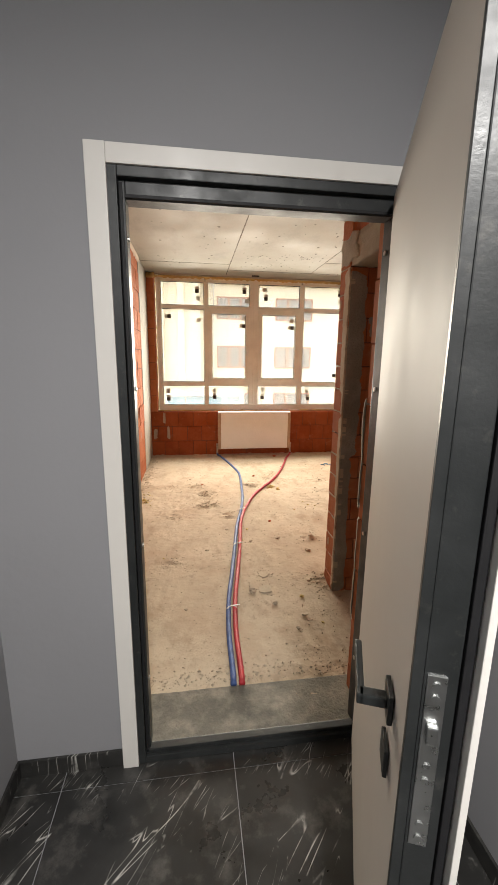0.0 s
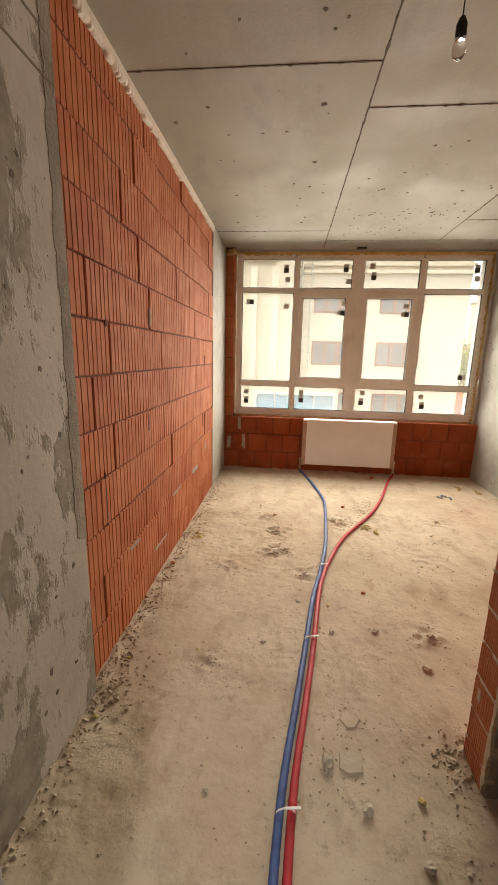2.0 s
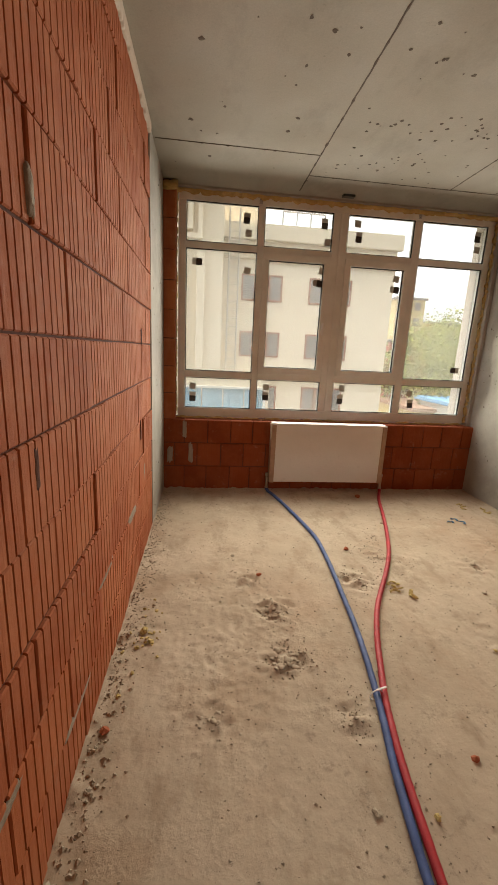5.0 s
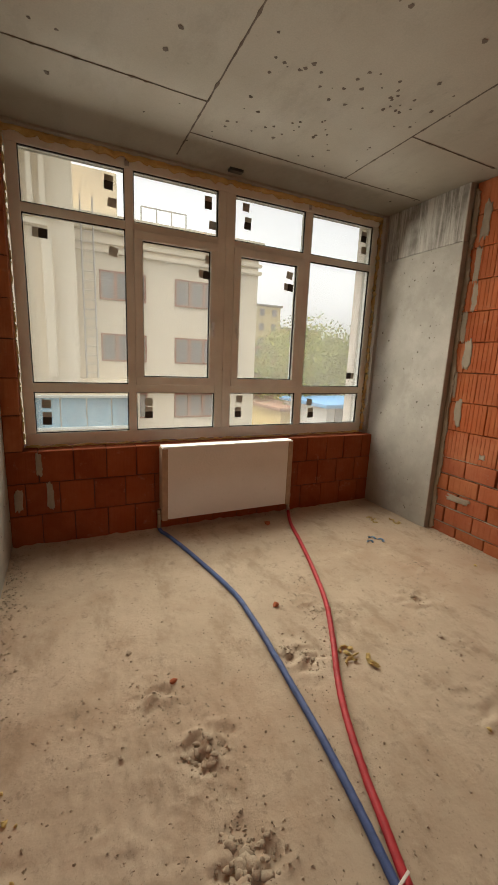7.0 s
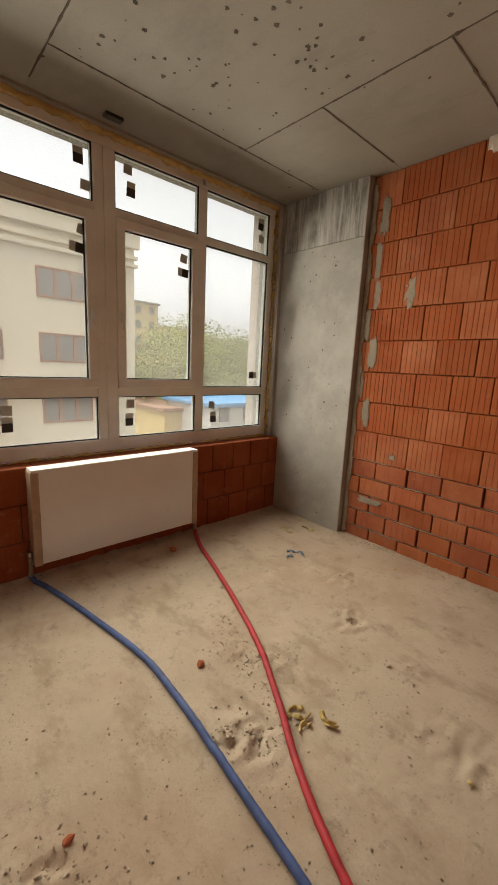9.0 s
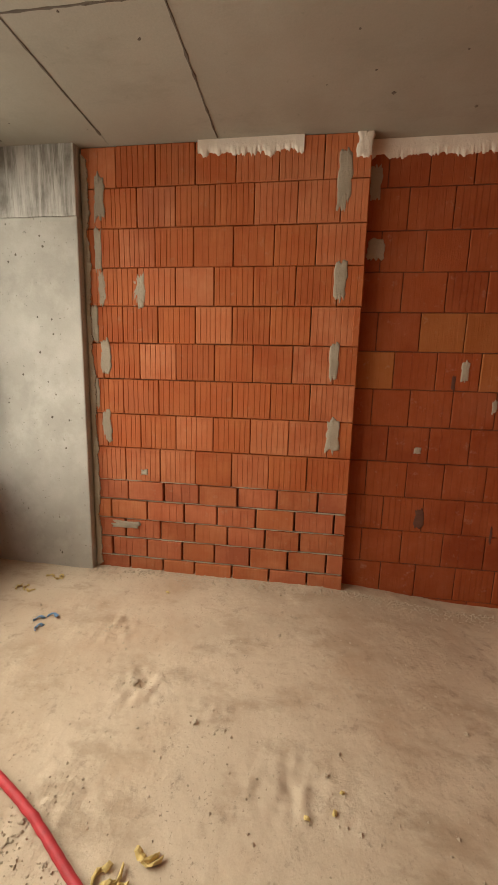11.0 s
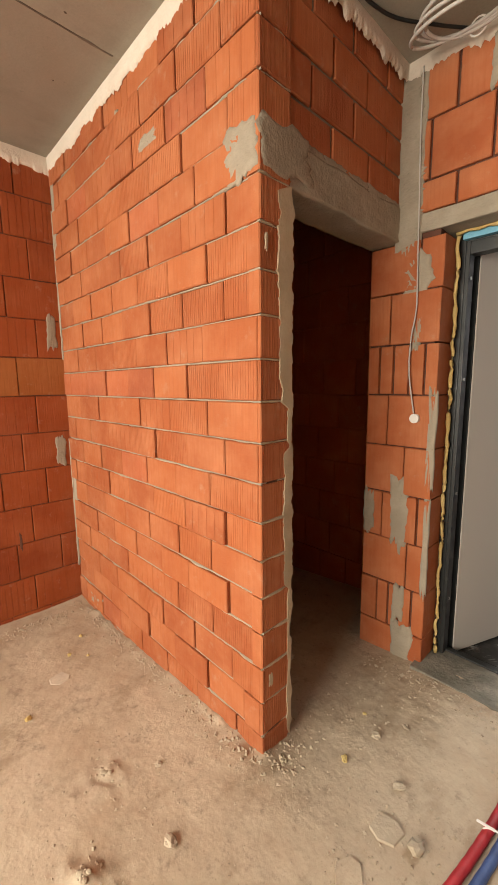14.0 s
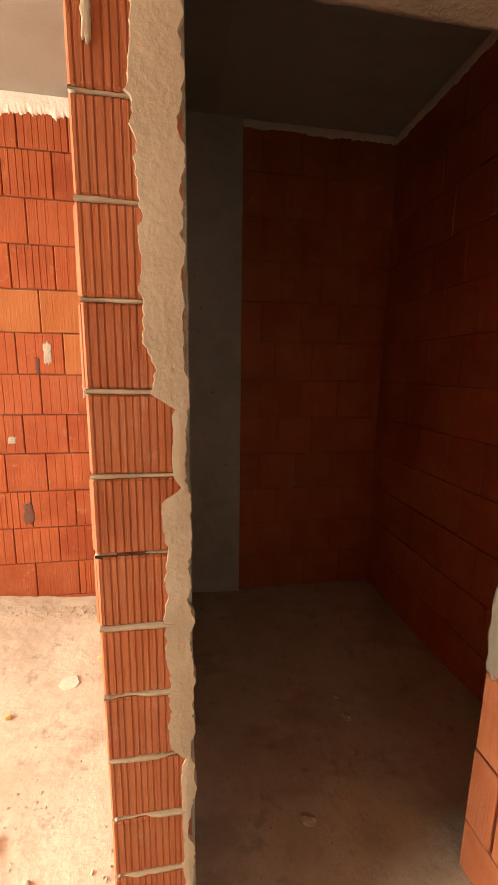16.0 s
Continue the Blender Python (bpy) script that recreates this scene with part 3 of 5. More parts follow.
ragged_band("plaster_band", wall_pose(LEFT - 0.002, 2.87, 0, (1, 0, 0)), 2.83, CEIL, 0.045, 3, wall_left, "ragged white plaster under the ceiling", 0.03, 0.02)

# window wall: parapet of smooth blocks and a narrow pier beside the column
wall_window = structure("wall_window", box((LEFT - 0.2, PARAPET_Y + 0.009, -0.2), (3.2, 6.86, SILL - 0.012)), DARK_JOINT, "low parapet of smooth red ceramic blocks under the window")
PARAPET_POSE = wall_pose(LEFT + 0.006, PARAPET_Y, 0, (0, -1, 0))
# backlit parapet: its shade comes from the darker block colour
lay_bricks(wall_window, PARAPET_POSE, 3.2, [(0.0, 0.235), (0.235, 0.47), (0.47, SILL)], 0.225, 0.006, 0.15, "smooth", BLOCK_SHADED, 21, 0.002)
for u, z, w, h in ((0.20, 0.60, 0.04, 0.16), (0.26, 0.37, 0.045, 0.20), (0.06, 0.35, 0.05, 0.15)):
    mortar_patch(wall_window, PARAPET_POSE, u, z, w, h, int(u * 100))
window_pier = structure("wall_window_pier", box((LEFT - 0.2, PARAPET_Y + 0.009, SILL - 0.01), (-0.305, 6.86, CEIL + 0.01)), DARK_JOINT, "narrow pier of red ceramic blocks beside the window")
lay_bricks(window_pier, wall_pose(LEFT + 0.006, PARAPET_Y, SILL, (0, -1, 0)), 0.105, even_courses(0.0, 2.0, 0.236), 0.30, 0.006, 0.15, "smooth", BRICK, 22, 0.003, stagger=0.0)
structure("wall_window_lintel", box((LEFT - 0.2, 6.60, 2.725), (3.2, 6.86, CEIL + 0.02)), SLAB, "edge of the concrete slab above the window")

# right: column with its beam, ribbed pier, recess
column_right = structure("column_right", box((COLUMN_X, 5.77, -0.2), (COLUMN_X + 0.5, 6.60, 2.335), 0.008), CAST, "pale cast concrete column beside the window", "column")
beam = structure("beam", box((COLUMN_X + 0.003, 5.775, 2.337), (COLUMN_X + 0.5, 6.60, CEIL + 0.01), 0.006), BOARDED, "rough board-marked concrete beam end above the column", "beam")
structure("wall_right_window_return", box((COLUMN_X - 0.03, 6.60, -0.2), (COLUMN_X + 0.5, 6.86, CEIL + 0.02)), CAST, "concrete return beside the window")
wall_pier = structure("wall_pier", box((PIER_X + 0.035, 4.03, -0.25), (PIER_X + 0.30, 5.765, CEIL + 0.01)), DARK_JOINT, "pier of ribbed orange ceramic blocks over smaller bricks")
PIER_POSE = wall_pose(PIER_X, 5.762, 0, (-1, 0, 0))
lay_bricks(wall_pier, PIER_POSE, 1.74, even_courses(-0.05, 0.655, 0.14), 0.258, 0.012, 0.20, "smooth", BRICK_DARK, 41, 0.007,
           choose=lambda row, u, rnd: (rnd.choice(("faint", "smooth")), rnd.choice((BRICK, BRICK_DARK))))
for row in range(5):
    joint_bead(wall_pier, PIER_POSE, 0.0, 1.73, -0.05 + 0.141 * (row + 1), 230 + row, -0.12)
lay_bricks(wall_pier, PIER_POSE, 1.74, even_courses(0.655, CEIL, 0.233), 0.247, 0.0045, 0.20, "ribbed", BLOCK, 42, 0.0025,
           choose=lambda row, u, rnd: ("ribbed" if rnd.random() < 0.9 else "faint", BLOCK if rnd.random() < 0.3 else BLOCK_RED))
for i, (u, z, w, h) in enumerate(((0.11, 2.45, 0.07, 0.26), (0.09, 2.15, 0.05, 0.25), (0.11, 1.92, 0.05, 0.20), (0.36, 1.91, 0.08, 0.22), (0.12, 1.48, 0.07, 0.22),
                                  (0.11, 1.04, 0.06, 0.20), (0.05, 1.70, 0.05, 0.22), (0.05, 1.25, 0.03, 0.2), (1.60, 2.50, 0.08, 0.30), (1.61, 1.96, 0.075, 0.24), (1.60, 1.49, 0.06, 0.22),
                                  (1.62, 1.03, 0.085, 0.22), (0.37, 0.72, 0.05, 0.04), (0.22, 0.33, 0.20, 0.05))):
    mortar_patch(wall_pier, PIER_POSE, u, z, w, h, 50 + i, None, 0.004)
mortar_strip(wall_pier, PIER_POSE, 0.0, 2.7, 0.0, 0.035, 71, 0.012)
PIER_BAND = wall_pose(PIER_X - 0.002, 5.02, 0, (-1, 0, 0))
ragged_band("plaster_band", PIER_BAND, 0.62, CEIL, 0.06, 5, wall_pier, "ragged white plaster under the ceiling", 0.06)
mortar_patch(wall_pier, PIER_POSE, 1.70, 2.68, 0.09, 0.14, 75, PLASTER, 0.008, "plaster_smear")

wall_recess = structure("wall_recess", box((RECESS_X + 0.009, PART_IN - 0.01, -0.3), (RECESS_X + 0.3, 4.03, CEIL + 0.01)), DARK_JOINT, "recessed wall of orange ceramic blocks")
RECESS_POSE = wall_pose(RECESS_X, 4.15, 0, (-1, 0, 0))


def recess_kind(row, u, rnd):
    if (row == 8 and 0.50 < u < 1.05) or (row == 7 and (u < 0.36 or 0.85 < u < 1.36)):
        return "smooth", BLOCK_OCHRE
    # darker block colour carries the shade beside the pier
    return rnd.choice(("faint", "faint", "smooth", "ribbed")), BLOCK_SHADED


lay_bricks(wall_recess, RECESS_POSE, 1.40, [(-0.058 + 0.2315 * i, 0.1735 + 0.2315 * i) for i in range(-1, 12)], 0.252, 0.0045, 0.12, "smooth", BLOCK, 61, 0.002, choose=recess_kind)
for i, (u, z, w, h) in enumerate(((0.17, 2.52, 0.07, 0.2), (0.2, 2.15, 0.10, 0.12), (0.78, 1.45, 0.05, 0.12), (1.33, 1.72, 0.06, 0.22), (1.33, 0.98, 0.06, 0.2), (0.97, 1.24, 0.03, 0.08), (0.55, 0.95, 0.04, 0.04))):
    mortar_patch(wall_recess, RECESS_POSE, u, z, w, h, 80 + i, None, 0.004)
# broken holes here are dark patches too, shade as colour
for u, z, w, h in ((0.605, 0.49, 0.06, 0.13), (0.72, 1.38, 0.022, 0.09), (1.05, 0.42, 0.015, 0.12)):
    mortar_patch(wall_recess, RECESS_POSE, u, z, w, h, int(u * 90), DARK_JOINT, 0.002, "broken_hole")
ragged_band("plaster_band", wall_pose(RECESS_X - 0.002, 4.03, 0, (-1, 0, 0)), 1.27, CEIL, 0.075, 7, wall_recess, "ragged white plaster under the ceiling", 0.05)

# partition between room and bathroom
wall_partition = structure("wall_partition", box((PART_X - 0.005, PART_IN + 0.006, -0.3), (RECESS_X + 0.02, PART_Y - 0.035, CEIL + 0.01)), DARK_JOINT, "partition of orange hollow bricks with squeezed mortar joints")
PART_POSE = wall_pose(RECESS_X, PART_Y, 0, (0, 1, 0))
PART_LEN = RECESS_X - PART_X
PART_COURSES = [(-0.058 + 0.1388 * i, -0.058 + 0.1388 * (i + 1)) for i in range(-1, 20)]


def partition_kind(row, u, rnd):
    if row == 11 and u < 1.2:
        return "smooth", BRICK_DARK
    return rnd.choice(("hair", "hair", "faint", "smooth", "smooth")), (BRICK_DARK if rnd.random() < 0.05 else BRICK)


lay_bricks(wall_partition, PART_POSE, PART_LEN, PART_COURSES, 0.255, 0.007, 0.138, "smooth", BRICK, 91, 0.006, choose=partition_kind)
for row, (low, high) in enumerate(PART_COURSES[1:]):
    joint_bead(wall_partition, PART_POSE, 0.0, PART_LEN + 0.012, low, 200 + row, -0.08 if 6 < row < 14 else -0.62)
mortar_strip(wall_partition, PART_POSE, 0.15, 1.05, -0.006, 0.014, 105, 0.006)
mortar_strip(wall_partition, PART_POSE, 1.55, 2.45, -0.006, 0.016, 108, 0.006)
# grooved brick ends on the free end of the partition
END_POSE = wall_pose(PART_X - 0.012, PART_Y - 0.001, 0, (-1, 0, 0))
for row, (low, high) in enumerate(PART_COURSES):
    ob = new("brick", brick_data("fine", 0.145, high - low - 0.008, 0.05, BRICK))
    ob.parent = wall_partition
    ob.matrix_basis = END_POSE @ Matrix.Translation((0.0, 0.0015 * (row % 3), low + 0.004))
    joint_bead(wall_partition, END_POSE, 0.0, 0.144, low, 260 + row, -0.05, TAN_MORTAR)
mortar_strip(wall_partition, END_POSE, 1.30, 2.02, 0.156, 0.090, 100, 0.0025, TAN_MORTAR, 0.5, 0.012)
mortar_strip(wall_partition, END_POSE, 1.16, 1.32, 0.156, 0.132, 101, 0.0025, TAN_MORTAR, 0.4, 0.010)
mortar_strip(wall_partition, END_POSE, 0.62, 1.17, 0.156, 0.112, 102, 0.0022, TAN_MORTAR, 0.55, 0.010)
mortar_strip(wall_partition, END_POSE, 0.0, 0.63, 0.156, 0.134, 109, 0.0022, TAN_MORTAR, 0.6, 0.010)
for i, (u, z, w, h) in enumerate(((0.030, 1.83, 0.014, 0.05), (0.045, 0.30, 0.02, 0.05))):
    mortar_patch(wall_partition, END_POSE, u, z, w, h, 190 + i, TAN_MORTAR, 0.002)
lay_bricks(wall_partition, wall_pose(PART_X - 0.004, PART_IN - 0.004, 0, (0, -1, 0)), 1.78, PART_COURSES, 0.255, 0.006, 0.03, "smooth", BRICK, 95, 0.002)
BATH_POSE = wall_pose(PART_X - 0.004, PART_IN - 0.004, 0, (0, -1, 0))
mortar_strip(wall_partition, BATH_POSE, 0.9, 2.0, 0.0, 0.10, 106, 0.003, DULL_MORTAR, 0.3)
mortar_strip(wall_partition, BATH_POSE, -0.02, 0.95, 0.0, 0.07, 107, 0.003, DULL_MORTAR, 0.3)
for i, (u, z, w, h) in enumerate(((0.20, 1.70, 0.16, 0.12), (0.28, 1.15, 0.10, 0.2), (0.22, 0.6, 0.14, 0.1), (0.5, 1.45, 0.2, 0.06), (0.45, 0.9, 0.12, 0.1))):
    mortar_patch(wall_partition, BATH_POSE, u, z, w, h, 180 + i, DULL_MORTAR, 0.002)
mortar_patch(wall_partition, PART_POSE, PART_LEN - 0.075, 2.105, 0.15, 0.16, 103, None, 0.003)
for i, (u, z, w, h) in enumerate(((0.04, 0.75, 0.05, 0.3), (0.03, 2.4, 0.04, 0.4), (0.25, 0.0, 0.2, 0.10), (1.15, 2.37, 0.14, 0.05), (0.9, 2.55, 0.03, 0.08))):
    mortar_patch(wall_partition, PART_POSE, u, z, w, h, 110 + i, None, 0.004)
ragged_band("plaster_band", wall_pose(RECESS_X, PART_Y + 0.002, 0, (0, 1, 0)), PART_LEN + 0.012, CEIL, 0.06, 9, wall_partition, "ragged white plaster under the ceiling", 0.04)

# wall above the bathroom opening, with a concrete lintel
wall_over = structure("wall_over_opening", box((PART_X + 0.009, DOOR_IN, 2.12), (1.31, PART_IN + 0.004, CEIL + 0.01)), JOINT, "brickwork above the bathroom opening")
OVER_POSE = wall_pose(PART_X, PART_Y - 0.148, 0, (-1, 0, 0))
lay_bricks(wall_over, OVER_POSE, 0.77, even_courses(2.16, CEIL, 0.145), 0.255, 0.012, 0.13, "smooth", BRICK, 121, 0.003)
ragged_band("plaster_band", wall_pose(PART_X - 0.014, PART_Y, 0, (-1, 0, 0)), 0.92, CEIL, 0.05, 12, wall_over, "ragged white plaster under the ceiling", 0.05)


def lintel(name, low, high, label, seed, axis):
    """A rough cast bar with spalled edges."""
    bm = box(low, high)
    bmesh.ops.subdivide_edges(bm, edges=[e for e in bm.edges], cuts=14, use_grid_fill=True)
    for v in bm.verts:
        p = v.co
        v.co = p + Vector((noise.noise(p * 9.0 + Vector((seed, 0, 0))), noise.noise(p * 9.0 + Vector((0, seed, 0))), 0.8 * noise.noise(p * 8.0 + Vector((0, 0, seed))))) * 0.007 \
            + Vector((noise.noise(p * 30.0), noise.noise(p * 31.0), noise.noise(p * 29.0))) * 0.005
    return tagged(mesh_object(name, bm, MORTAR, None, "", True), label, "lintel", kind="structure")


lintel("lintel_bathroom", (PART_X - 0.008, DOOR_IN - 0.05, 2.025), (1.315, PART_IN + 0.12, 2.165), "rough grey cast concrete lintel over the opening", 3.0, 1)
mortar_patch(wall_over, wall_pose(PART_X - 0.012, PART_Y, 0, (-1, 0, 0)), 0.13, 2.12, 0.24, 0.16, 130, None, 0.003)
for k in range(5):
    mortar_patch(wall_over, OVER_POSE, 0.12 + 0.15 * k, 2.165, 0.16, 0.05, 131 + k, None, 0.004)

# entrance wall, room side of large blocks
wall_door = structure("wall_door", box((0.985, DOOR_OUT + 0.02, -0.3), (1.30, DOOR_IN - 0.016, CEIL + 0.01)), DARK_JOINT, "entrance wall of orange ceramic blocks patched with mortar")
DOOR_POSE = wall_pose(1.30, DOOR_IN, 0, (0, 1, 0))
lay_bricks(wall_door, DOOR_POSE, 0.34, [(-0.12, 0.125), (0.125, 0.36), (0.36, 0.60), (0.60, 0.84), (0.84, 1.08), (1.08, 1.33), (1.33, 1.565), (1.565, 1.80), (1.80, 2.02)], 0.245, 0.007, 0.15, "smooth", BLOCK, 141, 0.006,
           choose=lambda row, u, rnd: ("deep" if row in (1, 3, 6) else "smooth", BLOCK))
for i, (u, z, w, h) in enumerate(((0.23, 0.0, 0.11, 0.34), (0.21, 0.26, 0.06, 0.2), (0.03, 0.72, 0.06, 0.22), (0.19, 0.74, 0.10, 0.40), (0.22, 1.86, 0.14, 0.20), (0.24, 1.62, 0.05, 0.16), (0.33, 1.1, 0.04, 0.5), (0.33, 0.6, 0.03, 0.5))):
    mortar_patch(wall_door, DOOR_POSE, u, z, w, h, 150 + i, None, 0.006)
wall_door_over = structure("wall_door_over", box((LEFT - 0.3, DOOR_OUT + 0.02, 2.10), (1.30, DOOR_IN - 0.014, CEIL + 0.01)), DARK_JOINT, "block wall above the entrance door")
lay_bricks(wall_door_over, wall_pose(PART_X - 0.01, DOOR_IN, 0, (0, 1, 0)), 1.56, [(2.12, 2.25), (2.25, 2.49), (2.49, CEIL)], 0.25, 0.010, 0.15, "smooth", BLOCK, 143, 0.004)
for i, (u, z, w, h) in enumerate(((0.05, 2.35, 0.10, 0.75), (0.03, 2.05, 0.1, 0.3), (0.38, 2.6, 0.09, 0.25))):
    mortar_patch(wall_door_over, wall_pose(PART_X - 0.01, DOOR_IN, 0, (0, 1, 0)), u, z, w, h, 160 + i, None, 0.006)
mortar_strip(wall_door_over, wall_pose(PART_X - 0.002, DOOR_IN, 0, (0, 1, 0)), 1.98, 2.69, -0.012, 0.085, 166, 0.010)
ragged_band("plaster_band", wall_pose(PART_X - 0.01, DOOR_IN + 0.002, 0, (0, 1, 0)), 1.56, CEIL, 0.045, 15, wall_door_over, "ragged white plaster under the ceiling", 0.06)
lintel("lintel_entrance", (LEFT - 0.1, DOOR_OUT + 0.03, 2.042), (PART_X + 0.02, DOOR_IN + 0.004, 2.115), "rough grey cast concrete lintel over the entrance door", 8.0, 0)
wall_door_left = structure("wall_door_left", box((LEFT - 0.3, DOOR_OUT + 0.02, -0.3), (0.035, DOOR_IN, 2.03), 0.004), CAST, "concrete entrance wall beside the door")

# bathroom behind the opening
wall_bath_back = structure("wall_bathroom_back", box((RECESS_X + 0.009, 1.0, -0.3), (RECESS_X + 0.3, PART_IN - 0.01, CEIL + 0.01)), BLOCK_RED, "back wall of dark red blocks in the unlit bathroom")
lay_bricks(wall_bath_back, wall_pose(RECESS_X, 2.26, 0, (-1, 0, 0)), 0.95, even_courses(-0.10, CEIL - 0.02, 0.235), 0.252, 0.004, 0.10, "smooth", BLOCK_RED, 171, 0.002)
structure("column_bathroom", box((RECESS_X - 0.02, 2.26, -0.2), (RECESS_X + 0.1, PART_IN + 0.01, CEIL + 0.01), 0.006), CAST, "grey cast concrete column in the bathroom corner", "column")
wall_bath_side = structure("wall_bathroom_side", box((1.165, 1.05, -0.3), (RECESS_X + 0.3, 1.33 - 0.009, CEIL + 0.01)), BLOCK_RED, "side wall of dark red blocks in the unlit bathroom")
lay_bricks(wall_bath_side, wall_pose(RECESS_X, 1.33, 0, (0, 1, 0)), 1.66, even_courses(-0.10, CEIL - 0.02, 0.235), 0.252, 0.004, 0.10, "smooth", BLOCK_RED, 172, 0.002)
structure("wall_bathroom_front", box((1.163, 1.0, -0.3), (1.29, DOOR_OUT + 0.03, CEIL + 0.01)), BLOCK, "block wall between hall and bathroom")
ragged_band("plaster_band", wall_pose(RECESS_X - 0.003, 2.26, 0, (-1, 0, 0)), 0.94, CEIL, 0.03, 17, wall_bath_back, "ragged plaster under the ceiling", 0.02)
ragged_band("plaster_band", wall_pose(RECESS_X, 1.333, 0, (0, 1, 0)), 1.64, CEIL, 0.03, 18, wall_bath_side, "ragged plaster under the ceiling", 0.02)
sheet("floor_bathroom", 1.15, 3.05, 1.2, 1.82, 0.04, lambda x, y: -0.085 * ease((x - 1.0) / 1.7) - 0.025, SCREED, "dusty concrete floor of the bathroom", "floor")

# ---- window ----
FRONT, BACK = 6.675, 6.745
window = new("window_1")
tagged(window, "wide white plastic window with film-covered frames and stickers on its panes", "window", kind="structure")
COLS = ((-0.205, 0.444), (0.504, 1.149), (1.293, 1.950), (2.025, 2.700))
BARS = {"frame_bottom": ((-0.275, 0.71), (2.765, 0.798)), "frame_top": ((-0.275, 2.650), (2.765, 2.715)), "frame_left": ((-0.275, 0.798), (-0.205, 2.650)),
        "frame_right": ((2.700, 0.798), (2.765, 2.650)), "coupling_post": ((1.149, 0.798), (1.293, 2.650))}
for name, ((x0, z0), (x1, z1)) in BARS.items():
    part(name, box((x0, FRONT, z0), (x1, BACK, z1), 0.005), PVC, window)
for x0, x1 in ((0.444, 0.504), (1.950, 2.025)):
    part("mullion", box((x0, FRONT + 0.004, 0.798), (x1, BACK, 2.650), 0.005), PVC, window)
for x0, x1 in COLS:
    for z0, z1 in ((1.095, 1.161), (2.260, 2.317)):
        part("transom", box((x0 - 0.002, FRONT + 0.006, z0), (x1 + 0.002, BACK, z1), 0.005), PVC, window)
part("coupling_strip", box((1.212, FRONT - 0.008, 0.80), (1.232, FRONT + 0.002, 2.648), 0.003), PVC, window)


def rim(x0, x1, z0, z1, wide, y0, y1, bevel):
    bm = bmesh.new()
    add_box(bm, (x0, y0, z0), (x1, y1, z0 + wide), bevel)
    add_box(bm, (x0, y0, z1 - wide), (x1, y1, z1), bevel)
    add_box(bm, (x0, y0 + 0.001, z0 + wide - 0.004), (x0 + wide, y1 - 0.001, z1 - wide + 0.004), bevel)
    add_box(bm, (x1 - wide, y0 + 0.001, z0 + wide - 0.004), (x1, y1 - 0.001, z1 - wide + 0.004), bevel)
    return bm


for i, (x0, x1) in enumerate(COLS):
    for z0, z1 in ((0.798, 1.095), (1.161, 2.260), (2.317, 2.650)):
        inset = 0.0
        if i in (1, 2) and z0 == 1.161:
            sash = part("sash", rim(x0 - 0.004, x1 + 0.004, z0 - 0.004, z1 + 0.004, 0.062, FRONT - 0.014, BACK - 0.01, 0.006), PVC, window, "opening sash with a handle")
            inset = 0.058
            hx = x1 - 0.03 if i == 1 else x0 + 0.03
            part("handle", add_box(box((hx - 0.012, FRONT - 0.030, 1.60), (hx + 0.012, FRONT - 0.013, 1.67), 0.003), (hx - 0.008, FRONT - 0.045, 1.55), (hx + 0.008, FRONT - 0.030, 1.66), 0.003), WRAP, sash)
        part("glazing_gasket", rim(x0 + inset - 0.004, x1 - inset + 0.004, z0 + inset - 0.004, z1 - inset + 0.004, 0.010, FRONT + 0.012, FRONT + 0.03, 0.001), BLACK_RUBBER, window)
        pane = part("pane", box((x0 + inset - 0.01, GLASS_Y, z0 + inset - 0.01), (x1 - inset + 0.01, GLASS_Y + 0.006, z1 - inset + 0.01)), GLASS, window)
        pane.visible_shadow = False
STICKERS = ((0.34, 2.54, 1, 4), (0.36, 2.42, 0, 5), (-0.10, 2.15, 1, -88), (0.36, 2.10, 0, 15), (1.07, 2.55, 1, 0), (1.11, 2.40, 0, 4), (1.05, 2.03, 1, -85), (1.08, 2.14, 0, 12), (1.39, 2.58, 0, 2), (1.41, 2.46, 1, 3),
            (1.83, 2.02, 1, -86), (1.83, 2.12, 0, 10), (2.61, 2.55, 1, 2), (2.62, 2.44, 0, 3), (-0.13, 0.90, 1, 2), (-0.13, 1.01, 0, 6), (0.60, 0.93, 1, 0), (0.60, 1.02, 0, 4), (1.38, 0.92, 1, 0), (1.39, 1.04, 0, 2), (2.15, 0.90, 1, -2), (2.13, 1.01, 0, 8), (2.59, 1.27, 1, 90))
for u, z, dark, turn in STICKERS:
    m = pose(u, GLASS_Y - 0.003, z, 0, turn, 0)
    bm = box((-0.030, -0.0008, -0.03 if not dark else 0.012), (0.030, 0.0008, 0.03 if not dark else 0.05))
    bm.transform(m)
    part("sticker", bm, STICKER_PALE, window, "paper sticker on the pane")
    if dark:
        bm = box((-0.030, -0.0012, -0.042), (0.030, 0.0006, 0.013))
        bm.transform(m)
        part("sticker", bm, STICKER_DARK, window, "dark sticker on the pane")


def foam_bead(name, a, b, r, seed, label):
    """A lumpy bead of mounting foam."""
    bm = bmesh.new()
    a, b = Vector(a), Vector(b)
    n = int((b - a).length / 0.02)
    pts = [a + (b - a) * i / n + Vector((noise.noise((i * 0.3, seed, 0)), noise.noise((i * 0.3, seed, 5)), noise.noise((i * 0.3, seed, 9)))) * 0.6 * r for i in range(n + 1)]
    add_tube(bm, pts, r, 10)
    for v in bm.verts:
        v.co += Vector((noise.noise(v.co * 24.0 + Vector((seed, 0, 0))), noise.noise(v.co * 25.0 + Vector((0, seed, 0))), noise.noise(v.co * 23.0 + Vector((0, 0, seed))))) * min(0.020, 1.1 * r)
    return tagged(mesh_object(name, bm, FOAM, None, "", True), label, "foam", kind="structure")


